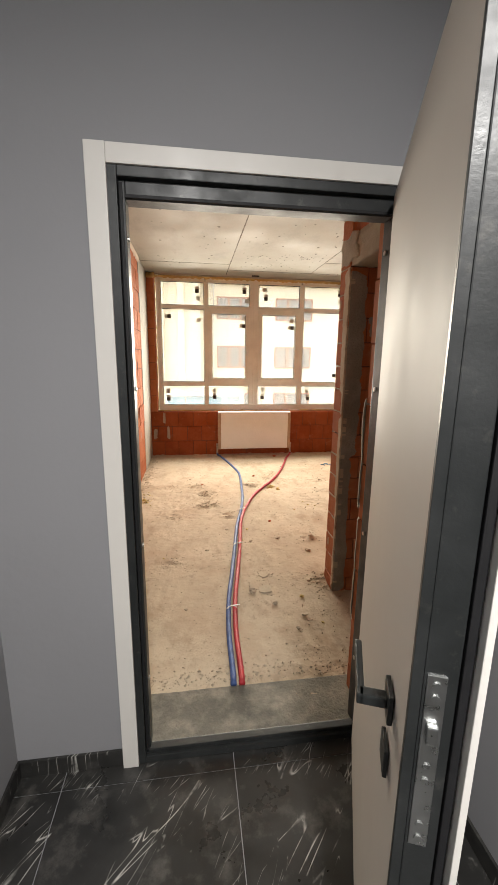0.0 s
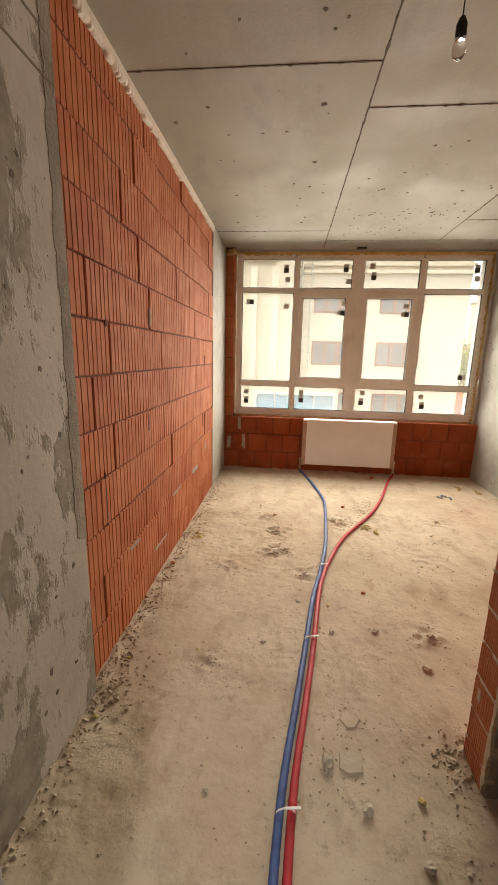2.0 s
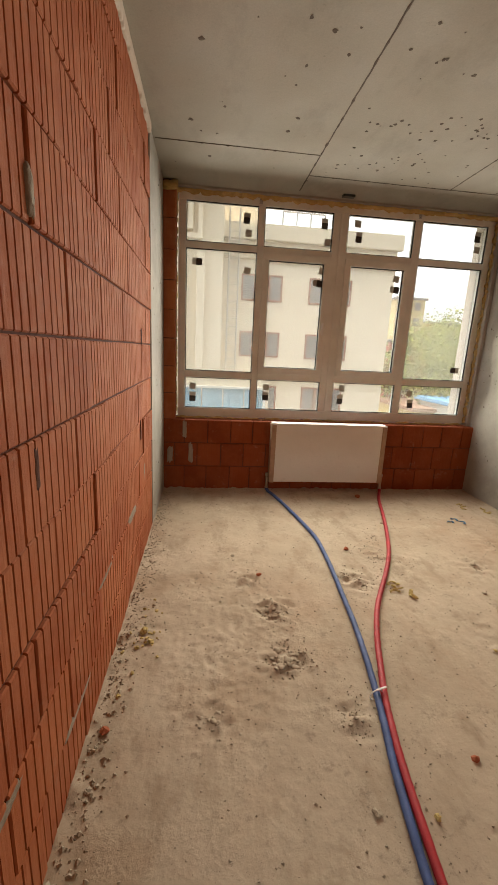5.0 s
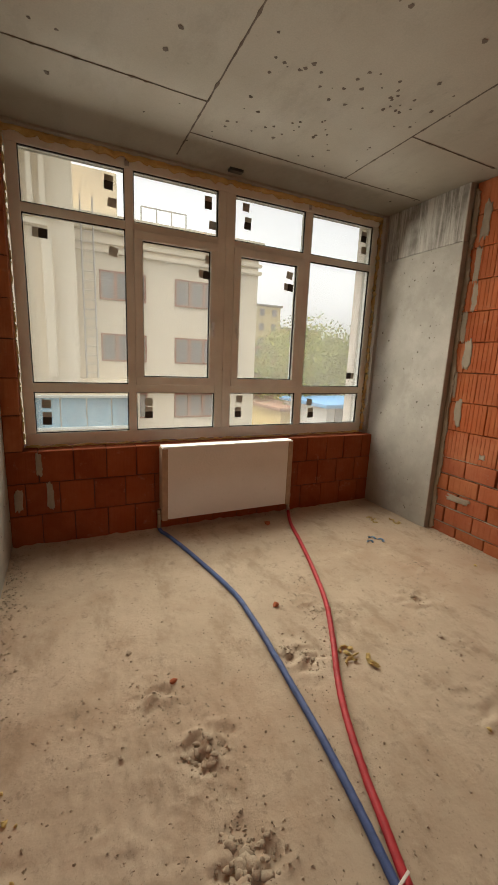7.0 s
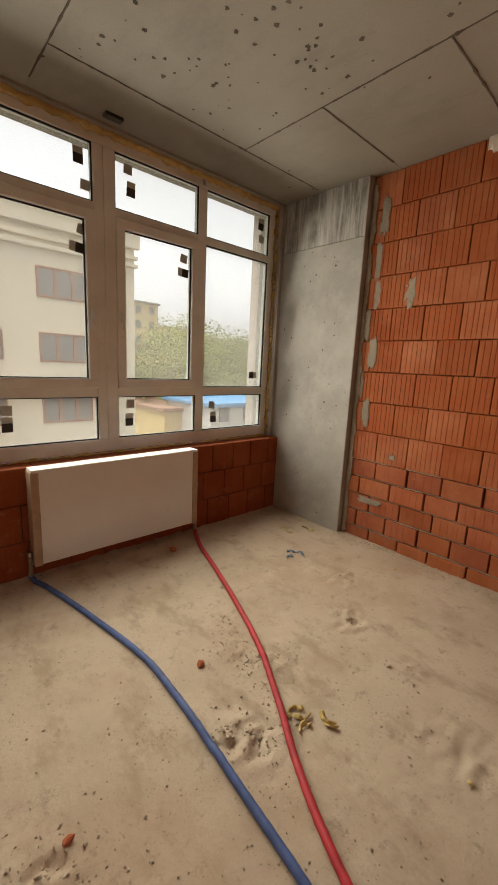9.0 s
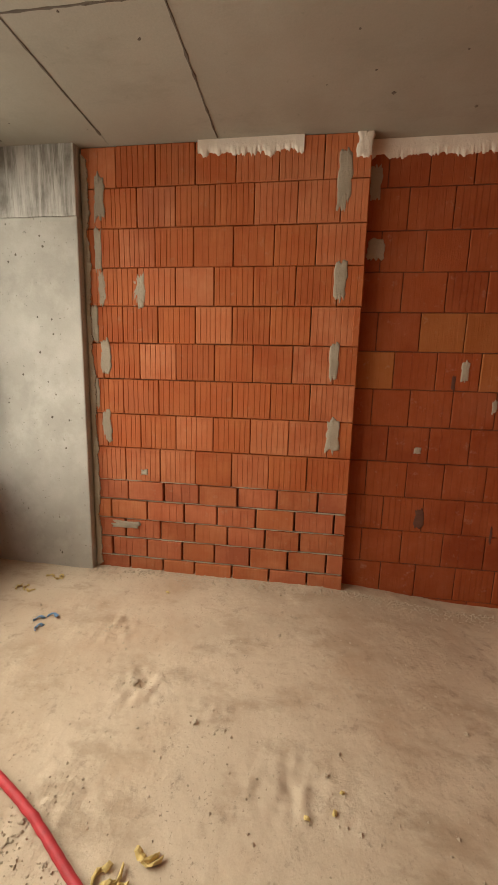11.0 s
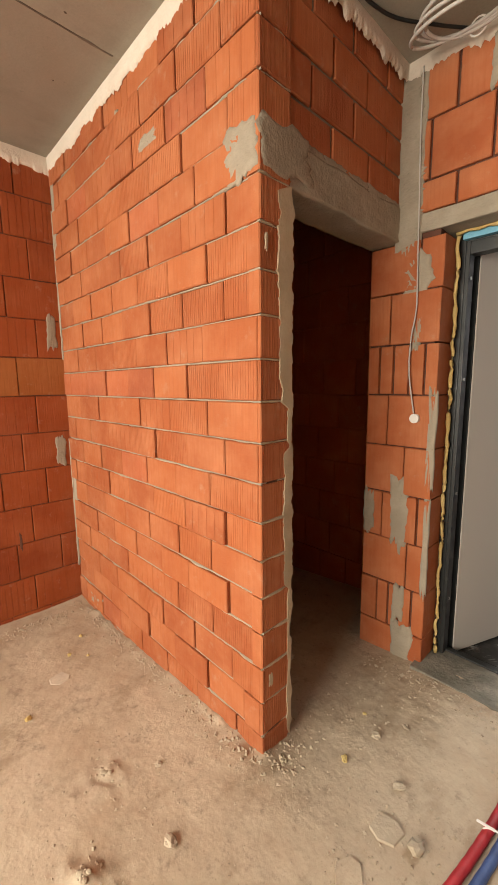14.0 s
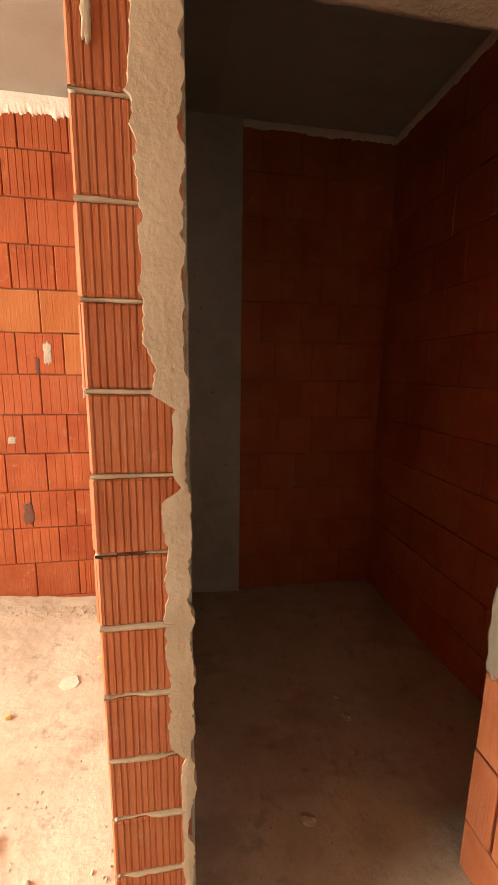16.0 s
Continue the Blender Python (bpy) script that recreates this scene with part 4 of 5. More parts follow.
foam_bead("foam_seal_top", (-0.33, 6.66, 2.722), (2.76, 6.655, 2.720), 0.024, 1.0, "lumpy yellow mounting foam above the window")
foam_bead("foam_seal_right", (2.768, 6.655, 0.72), (2.768, 6.655, 2.71), 0.018, 2.0, "lumpy yellow mounting foam beside the window")
foam_bead("foam_seal_left", (-0.292, 6.67, 0.72), (-0.292, 6.67, 2.71), 0.012, 3.0, "lumpy yellow mounting foam beside the window")
foam_bead("foam_seal_bottom", (-0.28, 6.67, 0.697), (2.75, 6.67, 0.697), 0.012, 4.0, "dirty mounting foam under the window")
foam_bead("foam_lump", (-0.385, 6.52, 2.705), (-0.27, 6.52, 2.69), 0.032, 5.0, "lump of yellow mounting foam in the corner")
for x in (0.46, 1.98):
    clip = part("fixing_plate", box((x - 0.015, FRONT - 0.012, 2.66), (x + 0.015, FRONT - 0.009, CEIL), 0.001), ZINC, window, "zinc fixing plate")
for z in (1.15, 1.75):
    part("fixing_plate", box((2.74, FRONT - 0.012, z - 0.012), (COLUMN_X + 0.004, FRONT - 0.009, z + 0.012), 0.001), ZINC, window, "zinc fixing plate")

part("ceiling_anchor", box((1.155, 6.475, 2.722), (1.262, 6.525, CEIL + 0.002), 0.004), BLACK_STEEL, window, "dark steel anchor plate at the ceiling")
structure("wall_outer_return", box((2.768, 6.862, -9.0), (3.4, 6.97, 3.2)), PLASTER, "pale outer wall edge beside the window")

# ---- radiator and heating pipes ----
def radiator():
    rad = new("radiator")
    tagged(rad, "white panel radiator wrapped in film under the window", "radiator")
    part("panel", box((0.655, 6.415, 0.115), (1.785, 6.505, 0.700), 0.010), WRAP, rad, "white film-wrapped panel", False)
    part("top_film", box((0.645, 6.405, 0.690), (1.795, 6.512, 0.708), 0.005), WRAP, rad)
    for x0, x1 in ((0.638, 0.685), (1.755, 1.802)):
        part("cardboard_corner", box((x0, 6.408, 0.11), (x1, 6.512, 0.695), 0.008), CARD, rad, "brown cardboard edge guard")
    for x in (0.85, 1.59):
        part("bracket", box((x - 0.02, 6.50, 0.15), (x + 0.02, PARAPET_Y + 0.005, 0.62), 0.002), ZINC, rad)
    for x, s in ((0.66, -1), (1.78, 1)):
        bm = bmesh.new()
        add_rod(bm, (x, 6.46, 0.12), (x + 0.035 * s, 6.46, 0.12), 0.012)
        add_rod(bm, (x + 0.035 * s, 6.46, 0.155), (x + 0.035 * s, 6.46, 0.05), 0.014)
        add_rod(bm, (x + 0.035 * s, 6.46, 0.165), (x + 0.035 * s, 6.46, 0.195), 0.018, 10)
        add_rod(bm, (x + 0.035 * s, 6.46, 0.06), (x + 0.035 * s, 6.46, 0.02), 0.018, 6)
        part("valve", bm, BRASS, rad, "nickel valve with a white cap")
    return rad


radiator()


def on_floor(points, lift):
    return [(x, y, floor_z(x, y) + lift) for x, y in points]


def heating_pipe(points, x, material, label):
    pipe = new("heating_pipe")
    tagged(pipe, label, "pipe", "heating pipes")
    path = [(x, 6.46, 0.06), (x, 6.45, 0.03)] + on_floor(points, 0.017)
    fine = smooth_line(path, 0.025)
    fine = [p if i < 4 else Vector((p.x, p.y, floor_z(p.x, p.y) + 0.014)) for i, p in enumerate(fine)]
    part("sleeve", add_tube(bmesh.new(), fine, 0.0145, 10, 0.0005), material, pipe, "", True)
    return pipe


heating_pipe(((0.68, 6.30), (0.78, 5.84), (0.845, 5.45), (0.845, 5.20), (0.82, 4.85), (0.79, 4.50), (0.75, 4.21), (0.70, 3.95), (0.64, 3.68), (0.575, 3.25), (0.515, 2.86), (0.465, 2.54), (0.44, 2.25), (0.435, 1.98), (0.43, 1.89)),
             0.625, BLUE_PIPE, "blue foam-sleeved heating pipe lying across the floor")
heating_pipe(((1.70, 6.20), (1.59, 5.88), (1.46, 5.52), (1.31, 5.17), (1.17, 4.92), (0.99, 4.63), (0.88, 4.40), (0.79, 4.15), (0.735, 3.98), (0.675, 3.70), (0.615, 3.25), (0.555, 2.86), (0.505, 2.54), (0.48, 2.25), (0.475, 1.98), (0.47, 1.89)),
             1.815, RED_PIPE, "red foam-sleeved heating pipe lying across the floor")


def cable_tie(x, y, turn, width=0.062):
    bm = bmesh.new()
    ring = [Vector((math.cos(a) * width / 2, 0, math.sin(a) * 0.022 + 0.018)) for a in (2 * math.pi * k / 20 for k in range(21))]
    add_tube(bm, ring, 0.0028, 6)
    add_box(bm, (0.0, -0.004, 0.038), (0.05, 0.004, 0.042), 0.001)
    bm.transform(pose(x, y, floor_z(x, y), 0, 0, turn))
    tagged(mesh_object("cable_tie", bm, TIE), "white nylon tie round the two heating pipes", "cable tie", "pipe ties")


for x, y, turn in ((0.712, 4.03, 15), (0.595, 3.27, 12), (0.475, 2.45, 8)):
    cable_tie(x, y, turn)

# ---- entrance door, trim and hall ----
def hall():
    structure("floor_hall", box((HALL_X0 - 0.3, -1.8, HALL_Z - 0.2), (HALL_X1 + 0.3, DOOR_OUT + 0.02, HALL_Z - 0.004)), JOINT, "bed of the hall tiles", "floor")
    floor = structure("tiles_hall", box((HALL_X0, -1.8, HALL_Z - 0.02), (HALL_X1, DOOR_OUT, HALL_Z - 0.003)), GREY_WALL, "black veined marble tile floor of the hall", "floor")
    for x0, x1 in ((HALL_X0, -0.23), (-0.23, 0.40), (0.40, 1.03), (1.03, HALL_X1)):
        for y0, y1 in ((-1.8, -1.30), (-1.30, 0.0), (0.0, 1.545), (1.545, DOOR_OUT)):
            part("tile", box((x0 + 0.0015, y0 + 0.0015, HALL_Z - 0.015), (x1 - 0.0015, y1 - 0.0015, HALL_Z), 0.0008), MARBLE, floor)
    for name, low, high in (("wall_hall_left", (HALL_X0 - 0.2, -1.8, HALL_Z - 0.1), (HALL_X0, DOOR_OUT, 2.7)), ("wall_hall_right", (HALL_X1, -1.8, HALL_Z - 0.1), (HALL_X1 + 0.02, DOOR_OUT, 2.7)),
                            ("wall_hall_back", (HALL_X0 - 0.2, -2.0, HALL_Z - 0.1), (HALL_X1 + 0.3, -1.8, 2.7)), ("wall_hall_door_left", (HALL_X0 - 0.2, DOOR_OUT, HALL_Z - 0.1), (0.02, DOOR_OUT + 0.018, 2.7)),
                            ("wall_hall_door_right", (0.97, DOOR_OUT, HALL_Z - 0.1), (HALL_X1 + 0.02, DOOR_OUT + 0.018, 2.7)), ("wall_hall_door_over", (0.02, DOOR_OUT, 2.06), (0.97, DOOR_OUT + 0.018, 2.7))):
        structure(name, box(low, high), GREY_WALL, "smooth grey painted hall wall")
    structure("ceiling_hall", box((HALL_X0 - 0.2, -2.0, 2.7), (HALL_X1 + 0.3, DOOR_OUT + 0.018, 2.85)), WHITE_TRIM, "white hall ceiling", "ceiling")
    for low, high in (((HALL_X0, -1.8, HALL_Z), (HALL_X0 + 0.010, DOOR_OUT - 0.011, 0.035)), ((HALL_X0 + 0.001, DOOR_OUT - 0.010, HALL_Z), (-0.021, DOOR_OUT, 0.035)), ((HALL_X1 - 0.010, -1.8, HALL_Z), (HALL_X1, DOOR_OUT - 0.011, 0.035)),
                      ((1.02, DOOR_OUT - 0.010, HALL_Z), (HALL_X1 - 0.001, DOOR_OUT, 0.035))):
        structure("baseboard", box(low, high, 0.0015), MARBLE, "black marble tile baseboard", "baseboard")


hall()
trim = new("trim")
tagged(trim, "warm white flat casing round the entrance door", "trim", kind="structure")
part("casing_left", box((-0.021, DOOR_OUT - 0.022, HALL_Z), (0.036, DOOR_OUT + 0.002, 2.080), 0.002), WHITE_TRIM, trim)
part("casing_right", box((0.955, DOOR_OUT - 0.022, HALL_Z), (1.022, DOOR_OUT + 0.002, 2.080), 0.002), WHITE_TRIM, trim)
part("casing_top", box((0.036, DOOR_OUT - 0.020, 2.028), (0.955, DOOR_OUT + 0.002, 2.080), 0.002), WHITE_TRIM, trim)
door_frame = new("door_frame")
tagged(door_frame, "black steel frame of the entrance door with rubber seals", "door frame", kind="structure")
for name, low, high in (("jamb_left", (0.030, DOOR_OUT - 0.012, HALL_Z), (0.062, 1.692, 2.035)), ("jamb_right", (0.925, DOOR_OUT - 0.012, HALL_Z), (0.957, 1.692, 2.035)), ("head", (0.062, DOOR_OUT - 0.012, 2.000), (0.925, 1.692, 2.035)),
                        ("stop_left", (0.062, 1.630, HALL_Z), (0.080, 1.692, 2.0)), ("stop_right", (0.907, 1.630, HALL_Z), (0.925, 1.692, 2.0)), ("stop_head", (0.080, 1.630, 1.948), (0.907, 1.692, 2.0)),
                        ("sill", (0.062, DOOR_OUT - 0.012, HALL_Z), (0.925, 1.655, -0.005)), ("sill_step", (0.062, 1.622, -0.005), (0.925, 1.655, 0.012))):
    part(name, box(low, high, 0.003), BLACK_STEEL, door_frame)
for name, low, high in (("seal", (0.064, 1.622, 0.0), (0.074, 1.629, 1.99)), ("seal", (0.913, 1.622, 0.0), (0.923, 1.629, 1.99)), ("seal", (0.08, 1.622, 1.950), (0.907, 1.629, 1.960))):
    part(name, box(low, high, 0.002), BLACK_RUBBER, door_frame)
for z in (0.30, 0.85, 1.40, 1.85):
    for x, s in ((0.080, 1), (0.907, -1)):
        part("bolt", add_rod(bmesh.new(), (x, 1.664, z), (x + 0.004 * s, 1.664, z), 0.008, 10), ZINC, door_frame)
part("protective_film", box((0.06, 1.6935, 2.006), (0.93, 1.722, 2.034), 0.001), BLUE_TAPE, door_frame, "blue protective film strip")
foam_bead("foam_seal_door_right", (0.942, 1.708, 0.0), (0.944, 1.730, 2.03), 0.008, 6.0, "yellow mounting foam along the door frame")
foam_bead("foam_seal_door_top", (0.05, 1.735, 2.034), (0.95, 1.735, 2.034), 0.007, 7.0, "yellow mounting foam over the door frame")
structure("threshold", box((0.03, 1.650, -0.2), (0.99, 1.895, 0.004), 0.006), THRESHOLD, "dusty concrete threshold slab inside the entrance door", "threshold")


def entrance_door():
    """Steel leaf with a cream inner panel, standing open into the hall."""
    door = new("door_1")
    tagged(door, "open steel entrance door with cream panels and black lever handle", "door", kind="structure")
    L, T, low, high = 0.90, 0.082, HALL_Z + 0.008, 1.995
    part("leaf", box((0.0, 0.006, low), (L - 0.010, T - 0.006, high), 0.003), BLACK_STEEL, door, "black steel core of the leaf")
    part("edge_plate", box((L - 0.012, 0.012, low + 0.004), (L, T - 0.026, high - 0.004), 0.002), BLACK_STEEL, door)
    part("edge_seal", box((L - 0.012, T - 0.024, low + 0.004), (L + 0.004, T - 0.012, high - 0.004), 0.003), BLACK_RUBBER, door)
    part("inner_panel", box((0.004, -0.002, low), (L - 0.012, 0.005, high), 0.001), LEAF_PANEL, door, "smooth cream panel")
    part("edge_trim", box((L - 0.012, -0.003, low), (L - 0.002, 0.0125, high), 0.001), BLACK_STEEL, door)
    part("outer_panel", box((-0.004, T - 0.010, low), (L + 0.022, T, high), 0.002), WHITE_TRIM, door, "pale outer panel")
    lock = part("lock_plate", box((L - 0.001, 0.016, 0.785), (L + 0.003, 0.042, 1.08), 0.001), ZINC, door, "zinc lock plate with screws")
    for z in (0.80, 0.825, 0.905, 0.93, 1.045, 1.065):
        part("screw", add_rod(bmesh.new(), (L + 0.002, 0.029, z), (L + 0.0055, 0.029, z), 0.006, 10), ZINC, lock)
    part("latch", box((L + 0.002, 0.021, 0.975), (L + 0.012, 0.037, 1.005), 0.003), ZINC, lock)
    handle = part("handle_rose", box((L - 0.150, -0.013, 0.885), (L - 0.095, -0.004, 0.94), 0.002), BLACK_STEEL, door, "square black rose")
    part("lever", add_box(box((L - 0.132, -0.060, 0.903), (L - 0.110, -0.012, 0.923), 0.003), (L - 0.255, -0.064, 0.903), (L - 0.110, -0.050, 0.923), 0.003), BLACK_STEEL, handle)
    part("cylinder_rose", box((L - 0.148, -0.012, 0.775), (L - 0.095, -0.004, 0.83), 0.002), BLACK_STEEL, door, "square black rose")
    hinge, free = Vector((0.892, 1.600)), Vector((0.562, 0.762))
    way = free - hinge
    door.matrix_basis = pose(hinge.x, hinge.y, 0, 0, 0, math.degrees(math.atan2(way.y, way.x)))
    return door


entrance_door()

# added lamp, unseen behind the viewer, to brighten the hall
lamp = new("ceiling_lamp")
tagged(lamp, "added unseen lamp that brightens the hall", "ceiling lamp")
part("housing", add_rod(bmesh.new(), (0.35, -0.6, 2.66), (0.35, -0.6, 2.70), 0.17, 32), WHITE_TRIM, lamp)
light_data = bpy.data.lights.new("hall_light", "AREA")
light_data.shape, light_data.size, light_data.energy, light_data.color = "DISK", 0.30, 90.0, (1.0, 0.97, 0.94)
hall_light = new("hall_light", light_data)
hall_light.location = (0.35, -0.6, 2.652)


# ---- outside ----
def outside_material(name, colour, vary=0.15, scale=0.6, rough=0.9):
    return plain(name, colour, rough, 0, vary, scale, 0.01, 0.2)


RENDERED = outside_material("cream_render", (0.84, 0.73, 0.54), 0.06)
BROWN_FRAME = outside_material("brown_window_frame", (0.30, 0.10, 0.045))
DULL_GLASS = plain("dull_window_glass", (0.20, 0.19, 0.19), 0.12, 0, 0.3, 1.0, 0.0, 0.6)
BLUE_GLASS = plain("blue_glazing", (0.28, 0.50, 0.62), 0.15, 0, 0.3, 1.0, 0.0, 0.6)
BLUE_ROOF = outside_material("blue_sheet_roof", (0.16, 0.36, 0.58))
GROUND = outside_material("yard_ground", (0.22, 0.21, 0.18), 0.3, 0.2)
FAC = 20.0


def facade():
    house = new("apartment_building")
    tagged(house, "cream rendered apartment building with brown-framed windows across the yard", "building")
    part("wall", box((-26, FAC, -9), (8.0, FAC + 14, 6.2)), RENDERED, house)
    part("parapet", box((-26, FAC - 0.25, 5.75), (8.15, FAC, 6.35), 0.04), RENDERED, house)
    for z in (5.05, 5.35):
        part("cornice", box((-26, FAC - 0.18, z), (8.1, FAC, z + 0.14), 0.03), RENDERED, house)
    part("ledge", box((-26, FAC - 0.5, 0.32), (2.9, FAC, 0.48), 0.03), RENDERED, house)
    rib = part("stair_tower", box((-12.0, FAC - 1.2, -9), (0.6, FAC, 9.6), 0.03), RENDERED, house)
    for i in range(9):
        part("pilaster", box((-7.6 + 0.9 * i, FAC - 1.5, 0.6), (-7.3 + 0.9 * i, FAC - 1.19, 5.0), 0.02), RENDERED, rib)
    for i in range(4):
        part("relief_frame", rim(-9.0 + 0.35 * i, -0.2 - 0.35 * i, 5.3 + 0.3 * i, 9.2 - 0.3 * i, 0.16, FAC - 1.5, FAC - 1.19, 0.0), RENDERED, rib)
    for row in range(-2, 3):
        z = 1.15 + 2.28 * row
        for x, wide, panes in ((4.28, 1.86, 3), (1.42, 1.72, 3), (-14.5, 1.6, 3), (-17.8, 1.6, 3)):
            if z + 1.05 > 5.4:
                continue
            win = part("window", rim(x, x + wide, z, z + 1.05, 0.07, FAC - 0.05, FAC + 0.06, 0.0), BROWN_FRAME, house, "brown-framed window")
            part("pane", box((x + 0.05, FAC - 0.01, z + 0.05), (x + wide - 0.05, FAC + 0.02, z + 1.0)), DULL_GLASS, win)
            for k in range(1, panes):
                u = x + wide * k / panes
                part("mullion", box((u - 0.05, FAC - 0.05, z), (u + 0.05, FAC + 0.05, z + 1.05)), BROWN_FRAME, win)
    glazing = part("blue_glazing", rim(-1.0, 2.45, -1.25, -0.05, 0.08, FAC - 1.5, FAC - 1.2, 0.0), PVC, house, "pale frame of blue glazing")
    for i in range(4):
        part("pane", box((-0.95 + 0.85 * i, FAC - 1.40, -1.2), (-0.14 + 0.85 * i, FAC - 1.34, -0.1)), BLUE_GLASS, glazing)
    part("annex", box((-1.2, FAC - 1.34, -9), (2.6, FAC, 0.30)), RENDERED, house)
    ladder = part("ladder", add_rod(add_rod(bmesh.new(), (0.85, FAC - 0.25, 0.5), (0.85, FAC - 0.25, 6.8), 0.03), (1.25, FAC - 0.25, 0.5), (1.25, FAC - 0.25, 6.8), 0.03), GREY_CABLE, house, "grey steel roof ladder")
    for i in range(18):
        part("rung", add_rod(bmesh.new(), (0.85, FAC - 0.25, 0.7 + 0.33 * i), (1.25, FAC - 0.25, 0.7 + 0.33 * i), 0.02, 6), GREY_CABLE, ladder)
    for x in (1.6, 2.2, 2.8, 3.4):
        part("roof_rail", add_rod(bmesh.new(), (x + 1.5, FAC + 0.6, 6.2), (x + 1.5, FAC + 0.6, 7.1), 0.03, 6), GREY_CABLE, house)
    part("roof_rail", add_rod(bmesh.new(), (3.1, FAC + 0.6, 7.1), (4.9, FAC + 0.6, 7.1), 0.03, 6), GREY_CABLE, house)
    part("roof_house", box((-3.0, FAC + 2.0, 6.2), (2.4, FAC + 8, 8.6), 0.05), RENDERED, house)


facade()
tagged(sheet("ground", -400, 400, 7.2, 900, 100, lambda x, y: -9.0, GROUND, "yard and town ground far below the window", "ground"), kind="structure")


def leaf_material():
    n = Nodes("spring_foliage")
    isl = n.add("ShaderNodeNewGeometry").outputs["Random Per Island"]
    col = n.mix(isl, (0.12, 0.15, 0.03), (0.27, 0.28, 0.06))
    return n.done(col, 0.7, bumps=(), spec=0.2)


LEAVES, BARK = leaf_material(), plain("grey_bark", (0.12, 0.09, 0.065), 0.9, 0, 0.3, 6.0, 0.01, 0.2)


def tree(seed, height, spread):
    rnd = random.Random(seed)
    root = new("tree")
    tagged(root, "leafy green tree in the town beyond the yard", "tree", "trees beyond the yard")
    bm = bmesh.new()
    add_rod(bm, (0, 0, 0), (0.1, 0, height * 0.5), 0.28, 10, 0.16)
    tips = []
    for k in range(9):
        a, up = rnd.uniform(0, 6.28), rnd.uniform(0.3, 0.55) * height
        tip = Vector((math.cos(a) * spread * rnd.uniform(0.3, 0.75), math.sin(a) * spread * rnd.uniform(0.3, 0.75), rnd.uniform(0.5, 0.92) * height))
        add_rod(bm, (0.05, 0, up), tip, 0.10, 6, 0.03)
        tips.append(tip)
    part("trunk", bm, BARK, root)
    verts, faces = [], []
    for k in range(2600):
        c = rnd.choice(tips) + Vector((rnd.gauss(0, 1), rnd.gauss(0, 1), rnd.gauss(0, 0.8))) * spread * 0.22
        s = rnd.uniform(0.12, 0.30)
        u = Vector((rnd.gauss(0, 1), rnd.gauss(0, 1), rnd.gauss(0, 1))).normalized()
        v = u.orthogonal().normalized()
        i = len(verts)
        verts += [c - u * s, c - v * s * 0.6, c + u * s, c + v * s * 0.6]
        faces.append((i, i + 1, i + 2, i + 3))
    data = bpy.data.meshes.new("crown")
    data.from_pydata([tuple(p) for p in verts], [], faces)
    data.materials.append(LEAVES)
    ob = new("crown", data)
    ob.parent = root
    return root


KINDS = [tree(1, 14.5, 5.0), tree(2, 16.0, 5.5), tree(3, 13.0, 4.5)]
SPOTS = ((24.0, 44.0, 0, 0.95), (28.0, 50.0, 1, 1.0), (33.0, 54.0, 2, 1.12), (38.5, 56.0, 0, 1.05), (44.0, 58.0, 1, 1.05), (50.0, 60.0, 2, 1.15), (31.0, 47.0, 0, 0.8), (26.0, 57.0, 2, 1.0), (57.0, 62.0, 0, 1.1), (47.0, 66.0, 1, 1.1), (36.0, 64.0, 1, 1.05))
for i, (x, y, k, s) in enumerate(SPOTS):
    if i < 3:
        KINDS[k].matrix_basis = pose(x, y, -9) @ Matrix.Scale(1.0, 4)
    else:
        copy_thing(KINDS[k], pose(x, y, -9, 0, 0, 70 * i))


def town_house(x0, x1, y0, y1, top, material, label, roof=None):
    house = new("house")
    tagged(house, label, "building", "houses of the town")
    part("wall", box((x0, y0, -9), (x1, y1, top)), material, house)
    part("roof", box((x0 - 0.4, y0 - 0.4, top), (x1 + 0.4, y1 + 0.4, top + 0.4), 0.1), roof or outside_material("grey_roof", (0.30, 0.28, 0.26)), house)
    n = max(2, int((x1 - x0) / 3.0))
    for k in range(n):
        for z in range(-7, int(top) - 1, 3):
            u = x0 + (k + 0.5) * (x1 - x0) / n
            part("window", box((u - 0.6, y0 - 0.08, z), (u + 0.6, y0 + 0.02, z + 1.5)), DULL_GLASS, house)


town_house(38, 44, 82, 92, 13.0, outside_material("pale_yellow_render", (0.62, 0.50, 0.26)), "tall pale yellow block in the distance")
town_house(44, 58, 86, 94, 9.0, outside_material("yellow_render", (0.62, 0.46, 0.16)), "long yellow house in the distance")
town_house(30, 34.5, 66, 74, 4.0, outside_material("red_render", (0.36, 0.10, 0.07)), "dark red house in the distance")
town_house(20, 27, 38, 46, -3.5, outside_material("ochre_render", (0.55, 0.40, 0.15)), "low ochre house among trees", outside_material("rust_roof", (0.35, 0.2, 0.13)))
town_house(22, 46, 33, 41, -2.6, outside_material("pale_wall", (0.55, 0.52, 0.47)), "low pale building with a blue sheet roof", BLUE_ROOF)
town_house(11, 17, 23, 33, -5.2, outside_material("white_wall", (0.62, 0.60, 0.56)), "low white building beside the yard")

# ---- ceiling details ----
HOLES = ((0.54, 3.80), (0.35, 4.04), (0.21, 4.05), (0.53, 4.41), (-0.09, 4.36), (0.40, 4.74), (0.52, 4.79), (-0.06, 4.94), (0.07, 5.43), (0.51, 5.46), (-0.06, 3.79), (-0.27, 3.92), (0.43, 5.17), (-0.13, 5.60),
         (-0.07, 5.72), (0.48, 5.61), (0.45, 5.02), (-0.01, 6.05))


